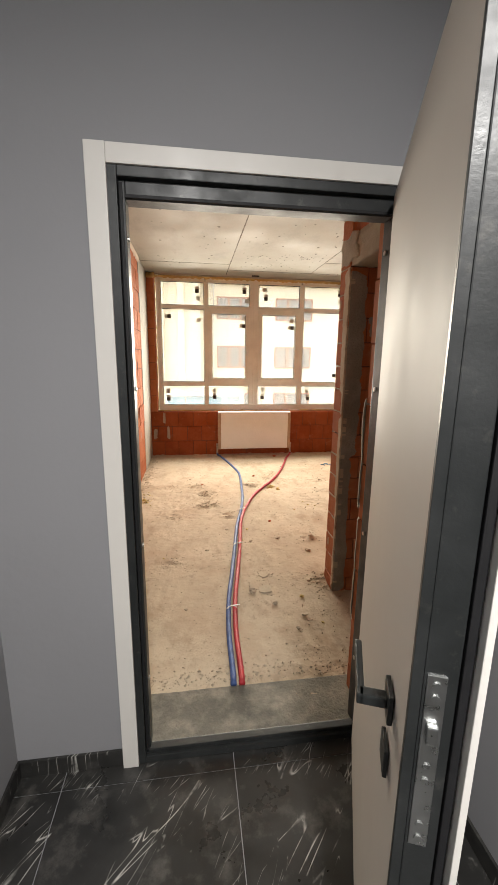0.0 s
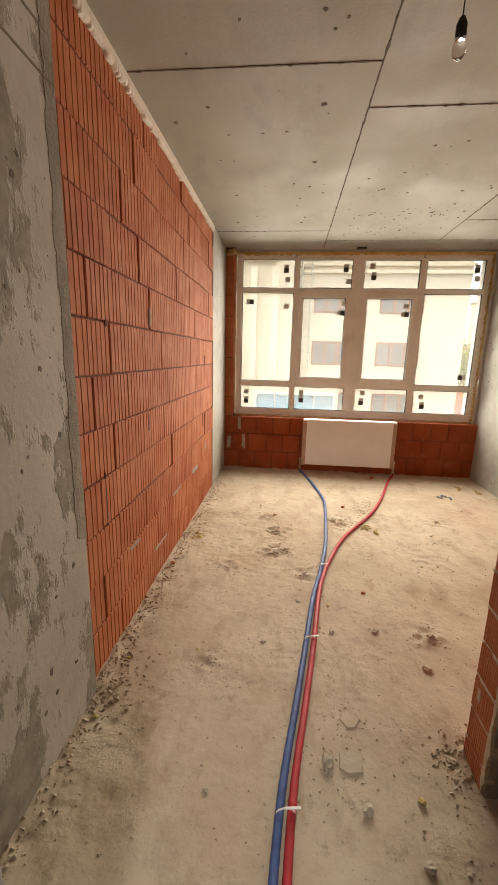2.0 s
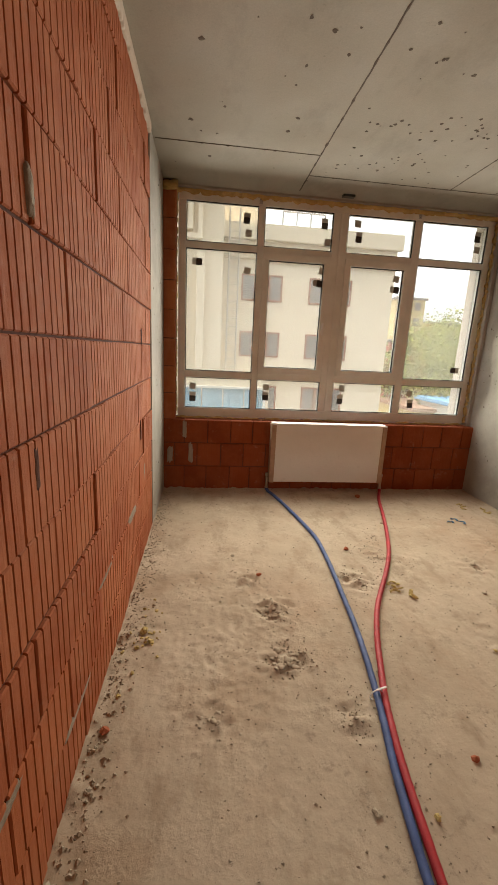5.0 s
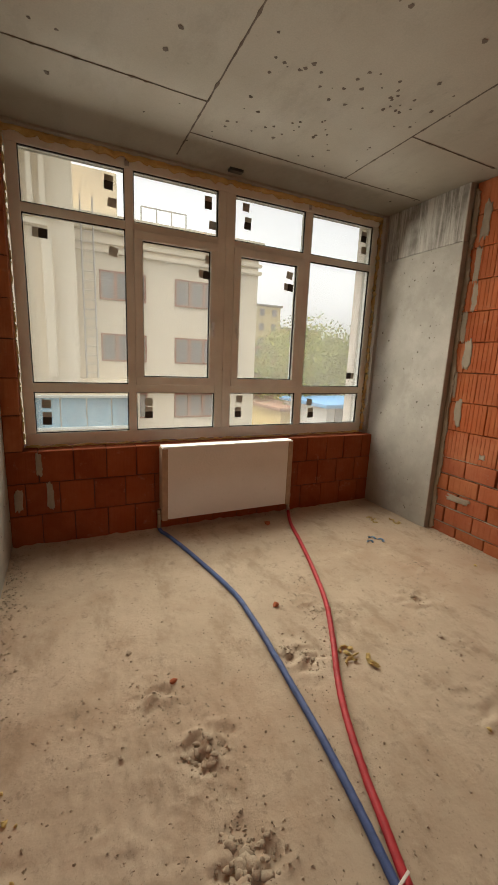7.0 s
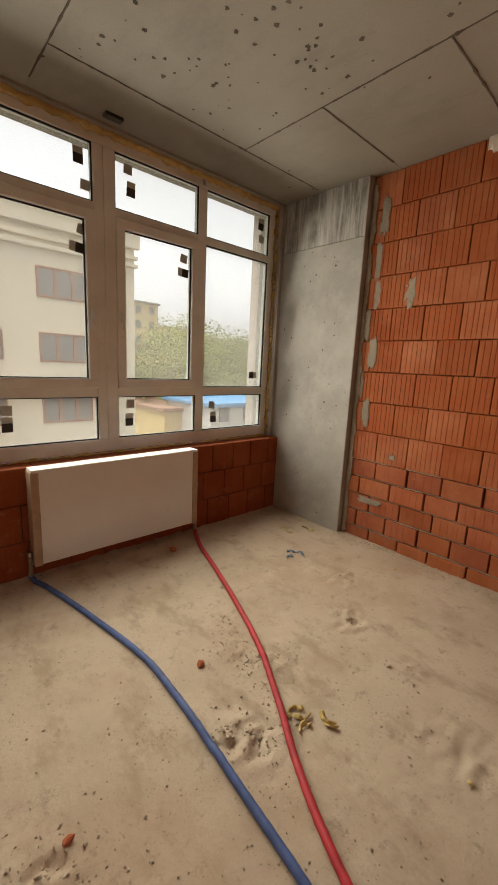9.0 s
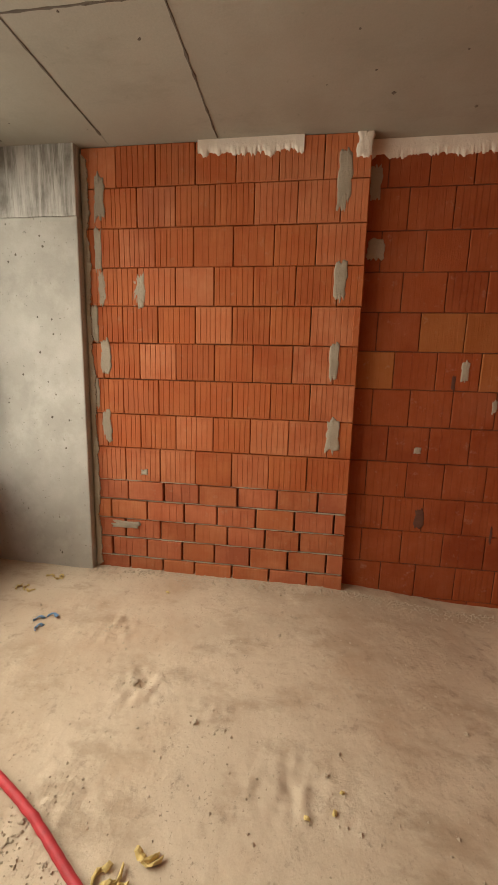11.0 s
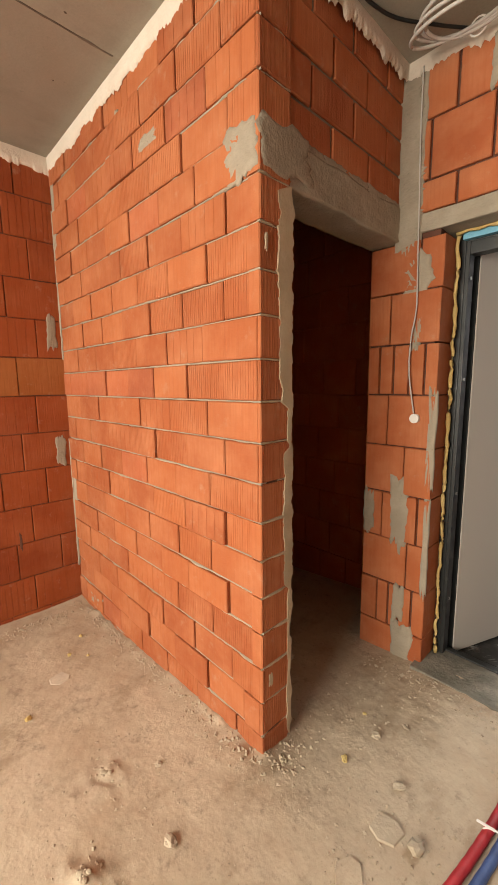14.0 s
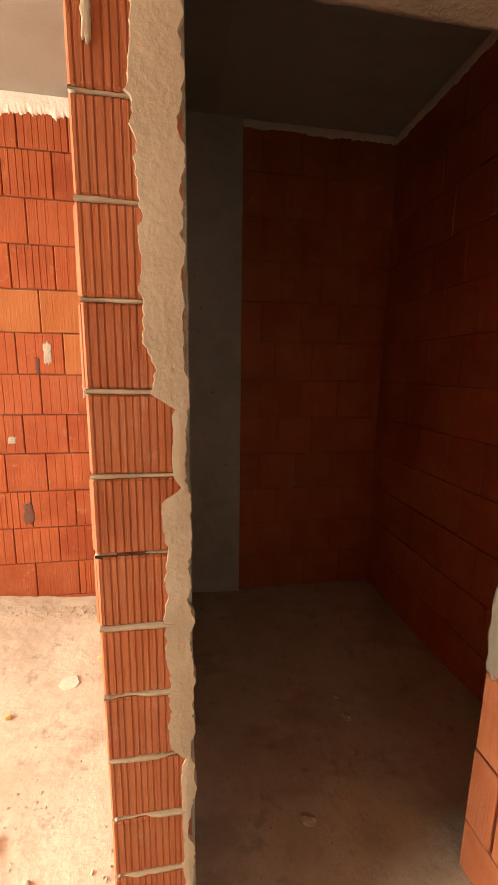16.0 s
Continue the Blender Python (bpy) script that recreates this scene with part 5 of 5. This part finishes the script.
def ceiling_pits():
    """Air holes and flaked spots: thin raised discs, the hollows' shade put into their dark colour."""
    rnd = random.Random(77)
    spots = [(x, y, rnd.uniform(0.008, 0.018)) for x, y in HOLES]
    for k in range(85):
        row = rnd.choice((4.55, 4.85, 5.3, 5.35, 5.9, 5.95, 5.45))
        spots.append((rnd.uniform(0.88, 1.9), row + rnd.gauss(0, 0.09), rnd.uniform(0.004, 0.014)))
    for k in range(70):
        spots.append((rnd.uniform(-0.35, 2.8), rnd.uniform(1.9, 6.4), rnd.uniform(0.003, 0.012)))
    bm = bmesh.new()
    for x, y, r in spots:
        lift = rnd.uniform(0.0009, 0.0014)
        shape = [bm.verts.new((x + r * rnd.uniform(0.5, 1.2) * math.cos(a), y + r * rnd.uniform(0.5, 1.2) * math.sin(a), CEIL - lift)) for a in (2 * math.pi * k / 9 for k in range(9))]
        top = [bm.verts.new((v.co.x * 1.0, v.co.y, CEIL + 0.01)) for v in shape]
        bm.faces.new(shape)
        for k in range(9):
            bm.faces.new((shape[k], shape[(k + 1) % 9], top[(k + 1) % 9], top[k]))
    return tagged(mesh_object("ceiling_spots", bm, FIN), "dark spots for shaded air holes and flakes on the concrete ceiling", "spots", kind="stuff")


def ceiling_fins():
    """Crumbling mortar fins along the board joints."""
    bm = bmesh.new()
    lines = [((0.77, 1.9), (0.77, 6.5)), ((1.97, 2.8), (1.97, 6.2)), ((-0.38, 3.51), (0.77, 3.51)), ((-0.38, 5.87), (0.77, 5.87)), ((0.77, 3.84), (1.97, 3.84)), ((0.77, 6.20), (2.75, 6.205)), ((1.97, 4.90), (2.84, 4.90)), ((1.97, 5.57), (2.75, 5.57))]
    for n, (a, b) in enumerate(lines):
        a, b = Vector((*a, CEIL)), Vector((*b, CEIL))
        count = int((b - a).length / 0.018)
        side = (b - a).normalized().cross(Vector((0, 0, 1)))
        pts = [a + (b - a) * i / count + side * 0.0025 * noise.noise((i * 0.2, n * 5.0, 0)) for i in range(count + 1)]
        rings = []
        for i, p in enumerate(pts):
            w = 0.006 + 0.014 * max(0.0, noise.noise((i * 0.3, n * 9.0, 4.0)))
            d = 0.002 + 0.006 * max(0.0, noise.noise((i * 0.5, n * 7.0, 8.0)))
            rings.append([bm.verts.new(p + side * u * w + Vector((0, 0, -v * d + (0.006 if v == 0 else 0)))) for u, v in ((-1, 0), (-0.5, 1), (0.5, 1), (1, 0))])
        for r, q in zip(rings, rings[1:]):
            for k in range(3):
                bm.faces.new((r[k], r[k + 1], q[k + 1], q[k]))
    return tagged(mesh_object("ceiling_fins", bm, FIN), "brown crumbling mortar fins along the ceiling joints", "mortar", kind="stuff")


ceiling_pits()
ceiling_fins()

def wall_pits(wall, m, length, low, high, count, seed, biggest):
    """Air holes in a cast face: small raised spots of uneven outline, coloured dark for their shade."""
    rnd = random.Random(seed)
    bm = bmesh.new()
    for k in range(count):
        u, z, r = rnd.uniform(0.02, length - 0.02), rnd.uniform(low, high), 0.002 + biggest * rnd.random() ** 3
        ring = [(u + r * rnd.uniform(0.5, 1.2) * math.cos(a), z + 1.3 * r * rnd.uniform(0.5, 1.2) * math.sin(a)) for a in (2 * math.pi * i / 8 for i in range(8))]
        front = [bm.verts.new(m @ Vector((x, -0.0012, y))) for x, y in ring]
        back = [bm.verts.new(m @ Vector((x, 0.004, y))) for x, y in ring]
        bm.faces.new(front)
        for i in range(8):
            bm.faces.new((front[i], front[(i + 1) % 8], back[(i + 1) % 8], back[i]))
    return part("air_holes", bm, FIN, wall, "dark spots painted for shaded air holes in the concrete")


wall_pits(column_right, wall_pose(COLUMN_X, 6.56, 0, (-1, 0, 0)), 0.78, 0.1, 2.3, 70, 5, 0.007)
wall_pits(column_left, wall_pose(LEFT + 0.006, 5.72, 0, (1, 0, 0)), 0.80, 0.1, 2.7, 50, 6, 0.006)
wall_pits(cast_left, wall_pose(LEFT_CAST, DOOR_IN, 0, (1, 0, 0)), 1.0, 0.1, 2.7, 120, 7, 0.012)

# ---- wiring ----
bulb = new("light_bulb_pendant")
tagged(bulb, "bare clear bulb in a black socket hanging from a ceiling cable", "pendant lamp")
part("cable", add_tube(bmesh.new(), smooth_line(((1.20, 2.55, 2.728), (1.13, 2.75, 2.728), (1.05, 2.95, 2.725), (1.00, 3.05, 2.715), (0.962, 3.10, 2.70)), 0.02), 0.006, 8), BLACK_CABLE, bulb, "", True)
part("connector", add_tube(bmesh.new(), smooth_line(((1.00, 3.06, 2.718), (0.975, 3.09, 2.70), (0.955, 3.12, 2.685)), 0.01), 0.011, 8), BLACK_CABLE, bulb, "wad of black tape", True)
part("cord", add_tube(bmesh.new(), smooth_line(((0.957, 3.12, 2.69), (0.959, 3.133, 2.66), (0.959, 3.135, 2.62)), 0.01), 0.0025, 6), BLACK_CABLE, bulb, "", True)
part("socket", add_rod(add_rod(bmesh.new(), (0.959, 3.135, 2.625), (0.959, 3.135, 2.605), 0.010, 16, 0.018), (0.959, 3.135, 2.606), (0.959, 3.135, 2.565), 0.018, 16), BLACK_CABLE, bulb)
bm = bmesh.new()
bmesh.ops.create_uvsphere(bm, u_segments=20, v_segments=14, radius=0.024, matrix=pose(0.959, 3.135, 2.533) @ Matrix.Diagonal((1, 1, 1.35, 1)))
part("glass_bulb", bm, CLEAR, bulb, "clear glass bulb", True)


def hanging_wire():
    wire = new("hanging_wire")
    tagged(wire, "thin white wire hanging down the block wall to a round connector", "wire")
    pts = ((1.085, 1.850, 2.70), (1.083, 1.853, 2.45), (1.075, 1.853, 2.20), (1.068, 1.855, 1.95), (1.062, 1.856, 1.72), (1.078, 1.858, 1.60), (1.082, 1.858, 1.45), (1.060, 1.858, 1.30), (1.050, 1.857, 1.245))
    part("wire", add_tube(bmesh.new(), smooth_line(pts, 0.03), 0.0035, 8), GREY_CABLE, wire, "", True)
    part("connector", add_rod(bmesh.new(), (1.046, 1.845, 1.222), (1.046, 1.862, 1.222), 0.022, 20), TIE, wire, "round white connector")
    return wire


hanging_wire()


def cable_coil():
    coil = new("cable_coil")
    tagged(coil, "coil of pale grey cable hanging under the ceiling over the door", "cable coil")
    for k in range(4):
        ring = [Vector((0.86 + (0.145 + 0.008 * k) * math.cos(a) + 0.01 * k, 2.02 + (0.12 - 0.006 * k) * math.sin(a) * 0.9, 2.695 - 0.010 * k + 0.03 * math.sin(a + k) * 0.6)) for a in (2 * math.pi * i / 36 for i in range(37))]
        part("turn", add_tube(bmesh.new(), ring, 0.0065, 8), GREY_CABLE, coil, "", True)
    part("tie", add_tube(bmesh.new(), [Vector((0.86 + 0.03 * math.cos(a), 1.91, 2.685 + 0.03 * math.sin(a))) for a in (2 * math.pi * i / 16 for i in range(17))], 0.003, 6), TIE, coil)
    part("tail", add_tube(bmesh.new(), smooth_line(((0.72, 2.03, 2.69), (0.55, 2.10, 2.70), (0.30, 2.05, 2.715), (0.0, 2.0, 2.728)), 0.03), 0.0065, 8), GREY_CABLE, coil, "", True)
    return coil


cable_coil()
black = new("ceiling_cable")
tagged(black, "black cable running along the ceiling to the coil", "cable")
part("cable", add_tube(bmesh.new(), smooth_line(((1.20, 2.55, 2.729), (1.145, 2.50, 2.729), (1.13, 2.38, 2.727), (1.09, 2.15, 2.725), (0.99, 1.99, 2.722), (0.89, 1.90, 2.70)), 0.03), 0.006, 8), BLACK_CABLE, black, "", True)


# ---- debris on the floor ----
def chunk_mesh(size, seed, flat=0.7, subdivisions=2):
    bm = bmesh.new()
    bmesh.ops.create_icosphere(bm, subdivisions=subdivisions, radius=1.0)
    for v in bm.verts:
        p = v.co.copy()
        r = 1 + 0.6 * noise.noise(p * 1.2 + Vector((seed * 7.3, 0, 0))) + 0.42 * noise.noise(p * 3.0 + Vector((0, seed * 3.1, 0)))
        v.co = Vector((p.x * r, p.y * r * 0.8, p.z * r * flat)) * size
    return bm


def lay(name, bm, x, y, turn, material, label, category, group="", sink=0.2):
    low = min(v.co.z for v in bm.verts)
    high = max(v.co.z for v in bm.verts)
    bm.transform(pose(x, y, floor_z(x, y) - low - sink * (high - low), 0, 0, turn))
    return tagged(mesh_object(name, bm, material), label, category, group)


def clod(x, y, spread, count, seed):
    """A trodden lump of mortar, broken into pieces."""
    rnd = random.Random(seed)
    root = new("mortar_clod")
    tagged(root, "crumbled lump of dry grey mortar trodden into the floor", "mortar clod", "mortar clods on the floor")
    root.location = (x, y, floor_z(x, y))
    for k in range(int(count * 2.6)):
        a, r = rnd.uniform(0, 6.28), 1.15 * spread * rnd.random() ** 0.8
        u, v = r * math.cos(a), r * math.sin(a)
        size = rnd.uniform(0.06, 0.25) * spread * (1.2 - r / spread * 0.7)
        bm = chunk_mesh(size, seed + k, 0.34, 2)
        bm.transform(pose(u, v, floor_z(x + u, y + v) - root.location.z + size * 0.04, rnd.uniform(-15, 15), rnd.uniform(-15, 15), rnd.uniform(0, 360)))
        part("lump", bm, CLOD, root, "", True)


for i, (x, y, spread, count) in enumerate(((0.37, 4.25, 0.10, 16), (0.36, 4.60, 0.085, 12), (0.90, 4.91, 0.055, 9), (0.04, 3.98, 0.06, 8), (0.59, 3.94, 0.055, 9), (0.97, 4.82, 0.06, 9), (1.24, 3.39, 0.05, 6), (1.52, 3.21, 0.05, 6),
                                           (0.62, 2.62, 0.035, 4), (0.44, 4.27, 0.05, 7), (1.28, 5.12, 0.05, 7), (1.85, 5.02, 0.06, 7), (-0.30, 2.90, 0.05, 8), (1.10, 2.72, 0.05, 8), (0.95, 3.42, 0.035, 3), (0.29, 4.88, 0.05, 5), (2.2, 5.32, 0.05, 5), (0.12, 3.07, 0.05, 5))):
    clod(x, y, spread, count, 300 + 20 * i)

for i, (x, y, size) in enumerate(((1.16, 3.16, 0.022), (0.96, 3.40, 0.020), (0.72, 3.37, 0.018), (0.54, 3.63, 0.016), (0.35, 3.25, 0.016), (0.75, 2.50, 0.022), (1.57, 4.18, 0.010), (1.66, 4.13, 0.008), (0.91, 2.37, 0.018), (1.42, 3.05, 0.014), (1.86, 3.6, 0.012), (2.3, 4.4, 0.012),
                                  (1.7, 4.7, 0.012), (0.2, 5.2, 0.014), (0.1, 4.7, 0.010), (1.5, 5.7, 0.013), (2.0, 4.05, 0.010), (0.63, 2.64, 0.03), (0.84, 2.25, 0.016), (0.2, 2.5, 0.012), (1.62, 2.2, 0.02), (1.95, 1.95, 0.015), (2.3, 2.2, 0.012), (1.84, 1.95, 0.020), (1.47, 2.24, 0.022))):
    lay("stone", chunk_mesh(size, 500 + i, 0.42), x, y, 47 * i, RUBBLE, "small grey stone lying on the dusty floor", "stone", "stones on the floor", 0.15)


def flat_piece(size, seed, thick=0.008):
    rnd = random.Random(seed)
    bm = bmesh.new()
    ring = [(size * rnd.uniform(0.92, 1.08) * math.cos(a), size * rnd.uniform(0.82, 0.95) * math.sin(a)) for a in (0.4, 1.3, 2.2, 3.4, 4.1, 5.2)]
    low = [bm.verts.new((x, y, 0)) for x, y in ring]
    high = [bm.verts.new((x * 0.93, y * 0.93, thick)) for x, y in ring]
    bm.faces.new(low)
    bm.faces.new(high)
    for k in range(6):
        bm.faces.new((low[k], low[(k + 1) % 6], high[(k + 1) % 6], high[k]))
    return bm


lay("tile_shard", flat_piece(0.056, 1, 0.007), 0.72, 2.655, 15, RUBBLE, "flat pale shard lying on the dusty floor", "shard")
lay("tile_shard", flat_piece(0.048, 2, 0.005), 0.74, 2.84, 60, SCREED, "flat dusty shard sunk in the floor", "shard")
lay("tile_shard", flat_piece(0.055, 3, 0.006), 2.20, 3.15, 30, PAPER, "flat pinkish plaster shard lying on the floor", "shard")
for x, y, size, turn in ((1.03, 5.26, 0.025, 20), (-0.345, 3.95, 0.024, 50), (0.96, 3.76, 0.018, 10), (1.52, 6.30, 0.03, 70), (0.35, 4.95, 0.016, 0)):
    lay("brick_shard", chunk_mesh(size, size * 1000, 0.5, 1), x, y, turn, BRICK_DARK, "small red brick shard lying on the floor", "brick shard", "brick shards on the floor", 0.1)


def foam_peel(size, seed, count):
    """Torn curls of cured foam."""
    rnd = random.Random(seed)
    bm = bmesh.new()
    for k in range(count):
        a0, x0, y0 = rnd.uniform(0, 6.28), rnd.uniform(-1, 1) * size * 0.7, rnd.uniform(-1, 1) * size * 0.7
        pts = [Vector((x0 + size * 0.16 * i * math.cos(a0 + 0.35 * i), y0 + size * 0.16 * i * math.sin(a0 + 0.35 * i), 0.006 + 0.010 * abs(math.sin(i * 1.1 + k)))) for i in range(6)]
        rows = []
        for i, p in enumerate(pts):
            w = size * 0.16 * rnd.uniform(0.5, 1.2)
            side = Vector((-math.sin(a0 + 0.35 * i), math.cos(a0 + 0.35 * i), rnd.uniform(-0.4, 0.4)))
            rows.append([bm.verts.new(p + side * w * u + Vector((0, 0, h))) for u, h in ((-1, 0.0), (-0.3, 0.006), (0.5, 0.004), (1, -0.002), (0.4, -0.004), (-0.5, -0.003))])
        for a, b in zip(rows, rows[1:]):
            for j in range(6):
                bm.faces.new((a[j], a[(j + 1) % 6], b[(j + 1) % 6], b[j]))
        bm.faces.new(rows[0])
        bm.faces.new(rows[-1])
    return bm


for i, (x, y, size, count) in enumerate(((1.21, 4.775, 0.075, 5), (2.47, 6.06, 0.06, 3), (2.63, 5.95, 0.06, 3))):
    lay("foam_peel", foam_peel(size, 40 + i, count), x, y, 30 * i, YELLOW, "torn yellow curls of mounting foam on the floor", "foam scrap", "foam scraps", 0.1)
for i, (x, y, size) in enumerate(((1.45, 4.16, 0.014), (1.14, 4.82, 0.016), (2.60, 5.14, 0.016), (-0.28, 4.47, 0.03), (-0.24, 4.40, 0.022), (-0.30, 4.36, 0.016), (-0.20, 4.30, 0.012), (-0.33, 4.10, 0.015), (1.42, 4.25, 0.014), (2.02, 3.34, 0.022), (2.36, 3.05, 0.018),
                                  (2.28, 2.98, 0.014), (2.49, 2.94, 0.016), (1.27, 4.03, 0.012), (1.52, 4.13, 0.011), (0.94, 2.55, 0.020), (-0.31, 2.72, 0.016), (-0.30, 3.05, 0.014), (0.72, 3.60, 0.016), (0.66, 3.40, 0.012), (0.02, 3.15, 0.012), (1.0, 2.3, 0.012))):
    lay("foam_crumb", chunk_mesh(size * 0.7, 700 + i, 0.55), x, y, 33 * i, YELLOW, "small yellow crumb of mounting foam on the floor", "foam crumb", "foam crumbs", 0.1)
rnd = random.Random(64)
for k in range(26):
    x, y = -0.27 + rnd.gauss(0, 0.05), 4.42 + rnd.gauss(0, 0.12)
    if x > LEFT + 0.02:
        lay("foam_crumb", chunk_mesh(rnd.uniform(0.004, 0.011), 800 + k, 0.6, 1), x, y, 50 * k, YELLOW, "small yellow crumb of mounting foam on the floor", "foam crumb", "foam crumbs", 0.1)
lay("film_scrap", foam_peel(0.07, 90, 3), 2.19, 5.68, 0, BLUE_FILM, "torn scrap of blue film on the floor", "film scrap", "", 0.1)


def rubble():
    """Crumbs strewn over the floor, thickest along the walls and the pipes."""
    rnd = random.Random(9)
    verts, faces = [], []

    def crumb(x, y, r):
        z = floor_z(x, y) + r * 0.25
        i = len(verts)
        for dx, dy, dz in ((1, 0, 0), (0, 1, 0), (-1, 0, 0), (0, -1, 0), (0, 0, 0.8), (0, 0, -0.8)):
            k = r * rnd.uniform(0.6, 1.3)
            verts.append((x + dx * k + rnd.uniform(-0.3, 0.3) * r, y + dy * k + rnd.uniform(-0.3, 0.3) * r, z + dz * k))
        for a in range(4):
            faces.append((i + a, i + (a + 1) % 4, i + 4))
            faces.append((i + (a + 1) % 4, i + a, i + 5))

    for k in range(1900):
        crumb(LEFT + abs(rnd.gauss(0, 0.05)) + 0.012, 2.2 + 4.2 * rnd.random(), 0.0012 + 0.009 * rnd.random() ** 3)
    for k in range(260):
        crumb(max(LEFT + 0.02, -0.31 + rnd.gauss(0, 0.07)), 2.88 + rnd.gauss(0, 0.10), 0.002 + 0.012 * rnd.random() ** 3)
    for k in range(900):
        crumb(rnd.uniform(1.15, 2.9), PART_Y + abs(rnd.gauss(0, 0.045)) + 0.01, 0.0012 + 0.0085 * rnd.random() ** 3)
    for k in range(1100):
        crumb(PIER_X - abs(rnd.gauss(0, 0.06)) - 0.01, rnd.uniform(2.9, 5.8), rnd.uniform(0.002, 0.009))
    for k in range(120):
        crumb(1.12 + rnd.gauss(0, 0.06), 2.68 + rnd.gauss(0, 0.08), rnd.uniform(0.002, 0.009))
    for k in range(350):
        crumb(rnd.uniform(0.05, 1.2), 1.91 + abs(rnd.gauss(0, 0.06)), 0.0015 + 0.008 * rnd.random() ** 2)
    for k in range(90):
        crumb(0.95 + rnd.gauss(0, 0.16), 2.15 + rnd.gauss(0, 0.14), 0.0012 + 0.007 * rnd.random() ** 3)
    for k in range(160):
        s = rnd.random()
        crumb(1.34 - 0.25 * s + rnd.gauss(0, 0.035), 5.5 - 0.75 * s, 0.0015 + 0.007 * rnd.random() ** 2)
    for k in range(450):
        s = rnd.random()
        crumb(0.55 + 0.3 * s + rnd.gauss(0, 0.08), 2.4 + 2.4 * s, 0.0015 + 0.005 * rnd.random() ** 2)
    for k in range(3600):
        crumb(rnd.uniform(-0.35, 2.8), rnd.uniform(1.95, 6.45), 0.001 + 0.0055 * rnd.random() ** 3)
    for u, v, r, h in DIPS:
        for k in range(45):
            crumb(u + rnd.gauss(0, r * 0.8), v + rnd.gauss(0, r * 0.8), 0.0015 + 0.006 * rnd.random() ** 2)
    data = bpy.data.meshes.new("rubble")
    data.from_pydata(verts, [], faces)
    data.materials.append(RUBBLE)
    return tagged(new("rubble", data), "grey crumbs of mortar strewn over the floor", "rubble", kind="stuff")


def dark_crumbs():
    """Flat dark flakes of clay and soil, scattered singly and in drifts."""
    rnd = random.Random(31)
    verts, faces = [], []
    spots = [(rnd.uniform(-0.35, 2.75), rnd.uniform(2.0, 6.4), 1.0) for k in range(420)]
    spots += [(LEFT + abs(rnd.gauss(0, 0.07)) + 0.01, rnd.uniform(2.2, 6.3), 1.0) for k in range(420)]
    spots += [(rnd.uniform(0.05, 1.15), 1.93 + abs(rnd.gauss(0, 0.07)), 1.2) for k in range(110)]
    spots += [(-0.30 + rnd.gauss(0, 0.07), 2.90 + rnd.gauss(0, 0.13), 1.15) for k in range(150)]
    spots += [(rnd.uniform(-0.3, 2.7), 6.50 - abs(rnd.gauss(0, 0.05)), 1.1) for k in range(260)]
    spots += [(1.10 + rnd.gauss(0, 0.07), 2.72 + rnd.gauss(0, 0.07), 0.8) for k in range(35)]
    spots += [(0.15 + rnd.gauss(0, 0.2), 4.3 + rnd.gauss(0, 0.3), 1.0) for k in range(170)]
    spots += [(1.35 + rnd.gauss(0, 0.07), 5.2 + rnd.gauss(0, 0.2), 0.9) for k in range(70)]
    spots = [(max(x, LEFT + 0.01), y, scale) for x, y, scale in spots]
    for x, y, scale in spots:
        r = (0.0022 + 0.006 * rnd.random() ** 3) * scale
        turn, z, i = rnd.uniform(0, 6.28), floor_z(x, y), len(verts)
        for k in range(5):
            a = turn + 1.257 * k
            q = r * rnd.uniform(0.6, 1.25)
            verts.append((x + q * math.cos(a), y + q * 0.75 * math.sin(a), z - 0.001))
        verts.append((x, y, z + r * rnd.uniform(0.25, 0.5)))
        faces += [(i + k, i + (k + 1) % 5, i + 5) for k in range(5)]
    data = bpy.data.meshes.new("soil_flakes")
    data.from_pydata(verts, [], faces)
    data.materials.append(SOIL)
    return tagged(new("soil_flakes", data), "dark flakes of soil and clay on the dusty floor", "soil", kind="stuff")


SOIL = concrete("dark_soil", (0.30, 0.235, 0.165), (0.21, 0.16, 0.115), (0.37, 0.295, 0.21), 0.2, 0.95, 0.002)
dark_crumbs()


rubble()
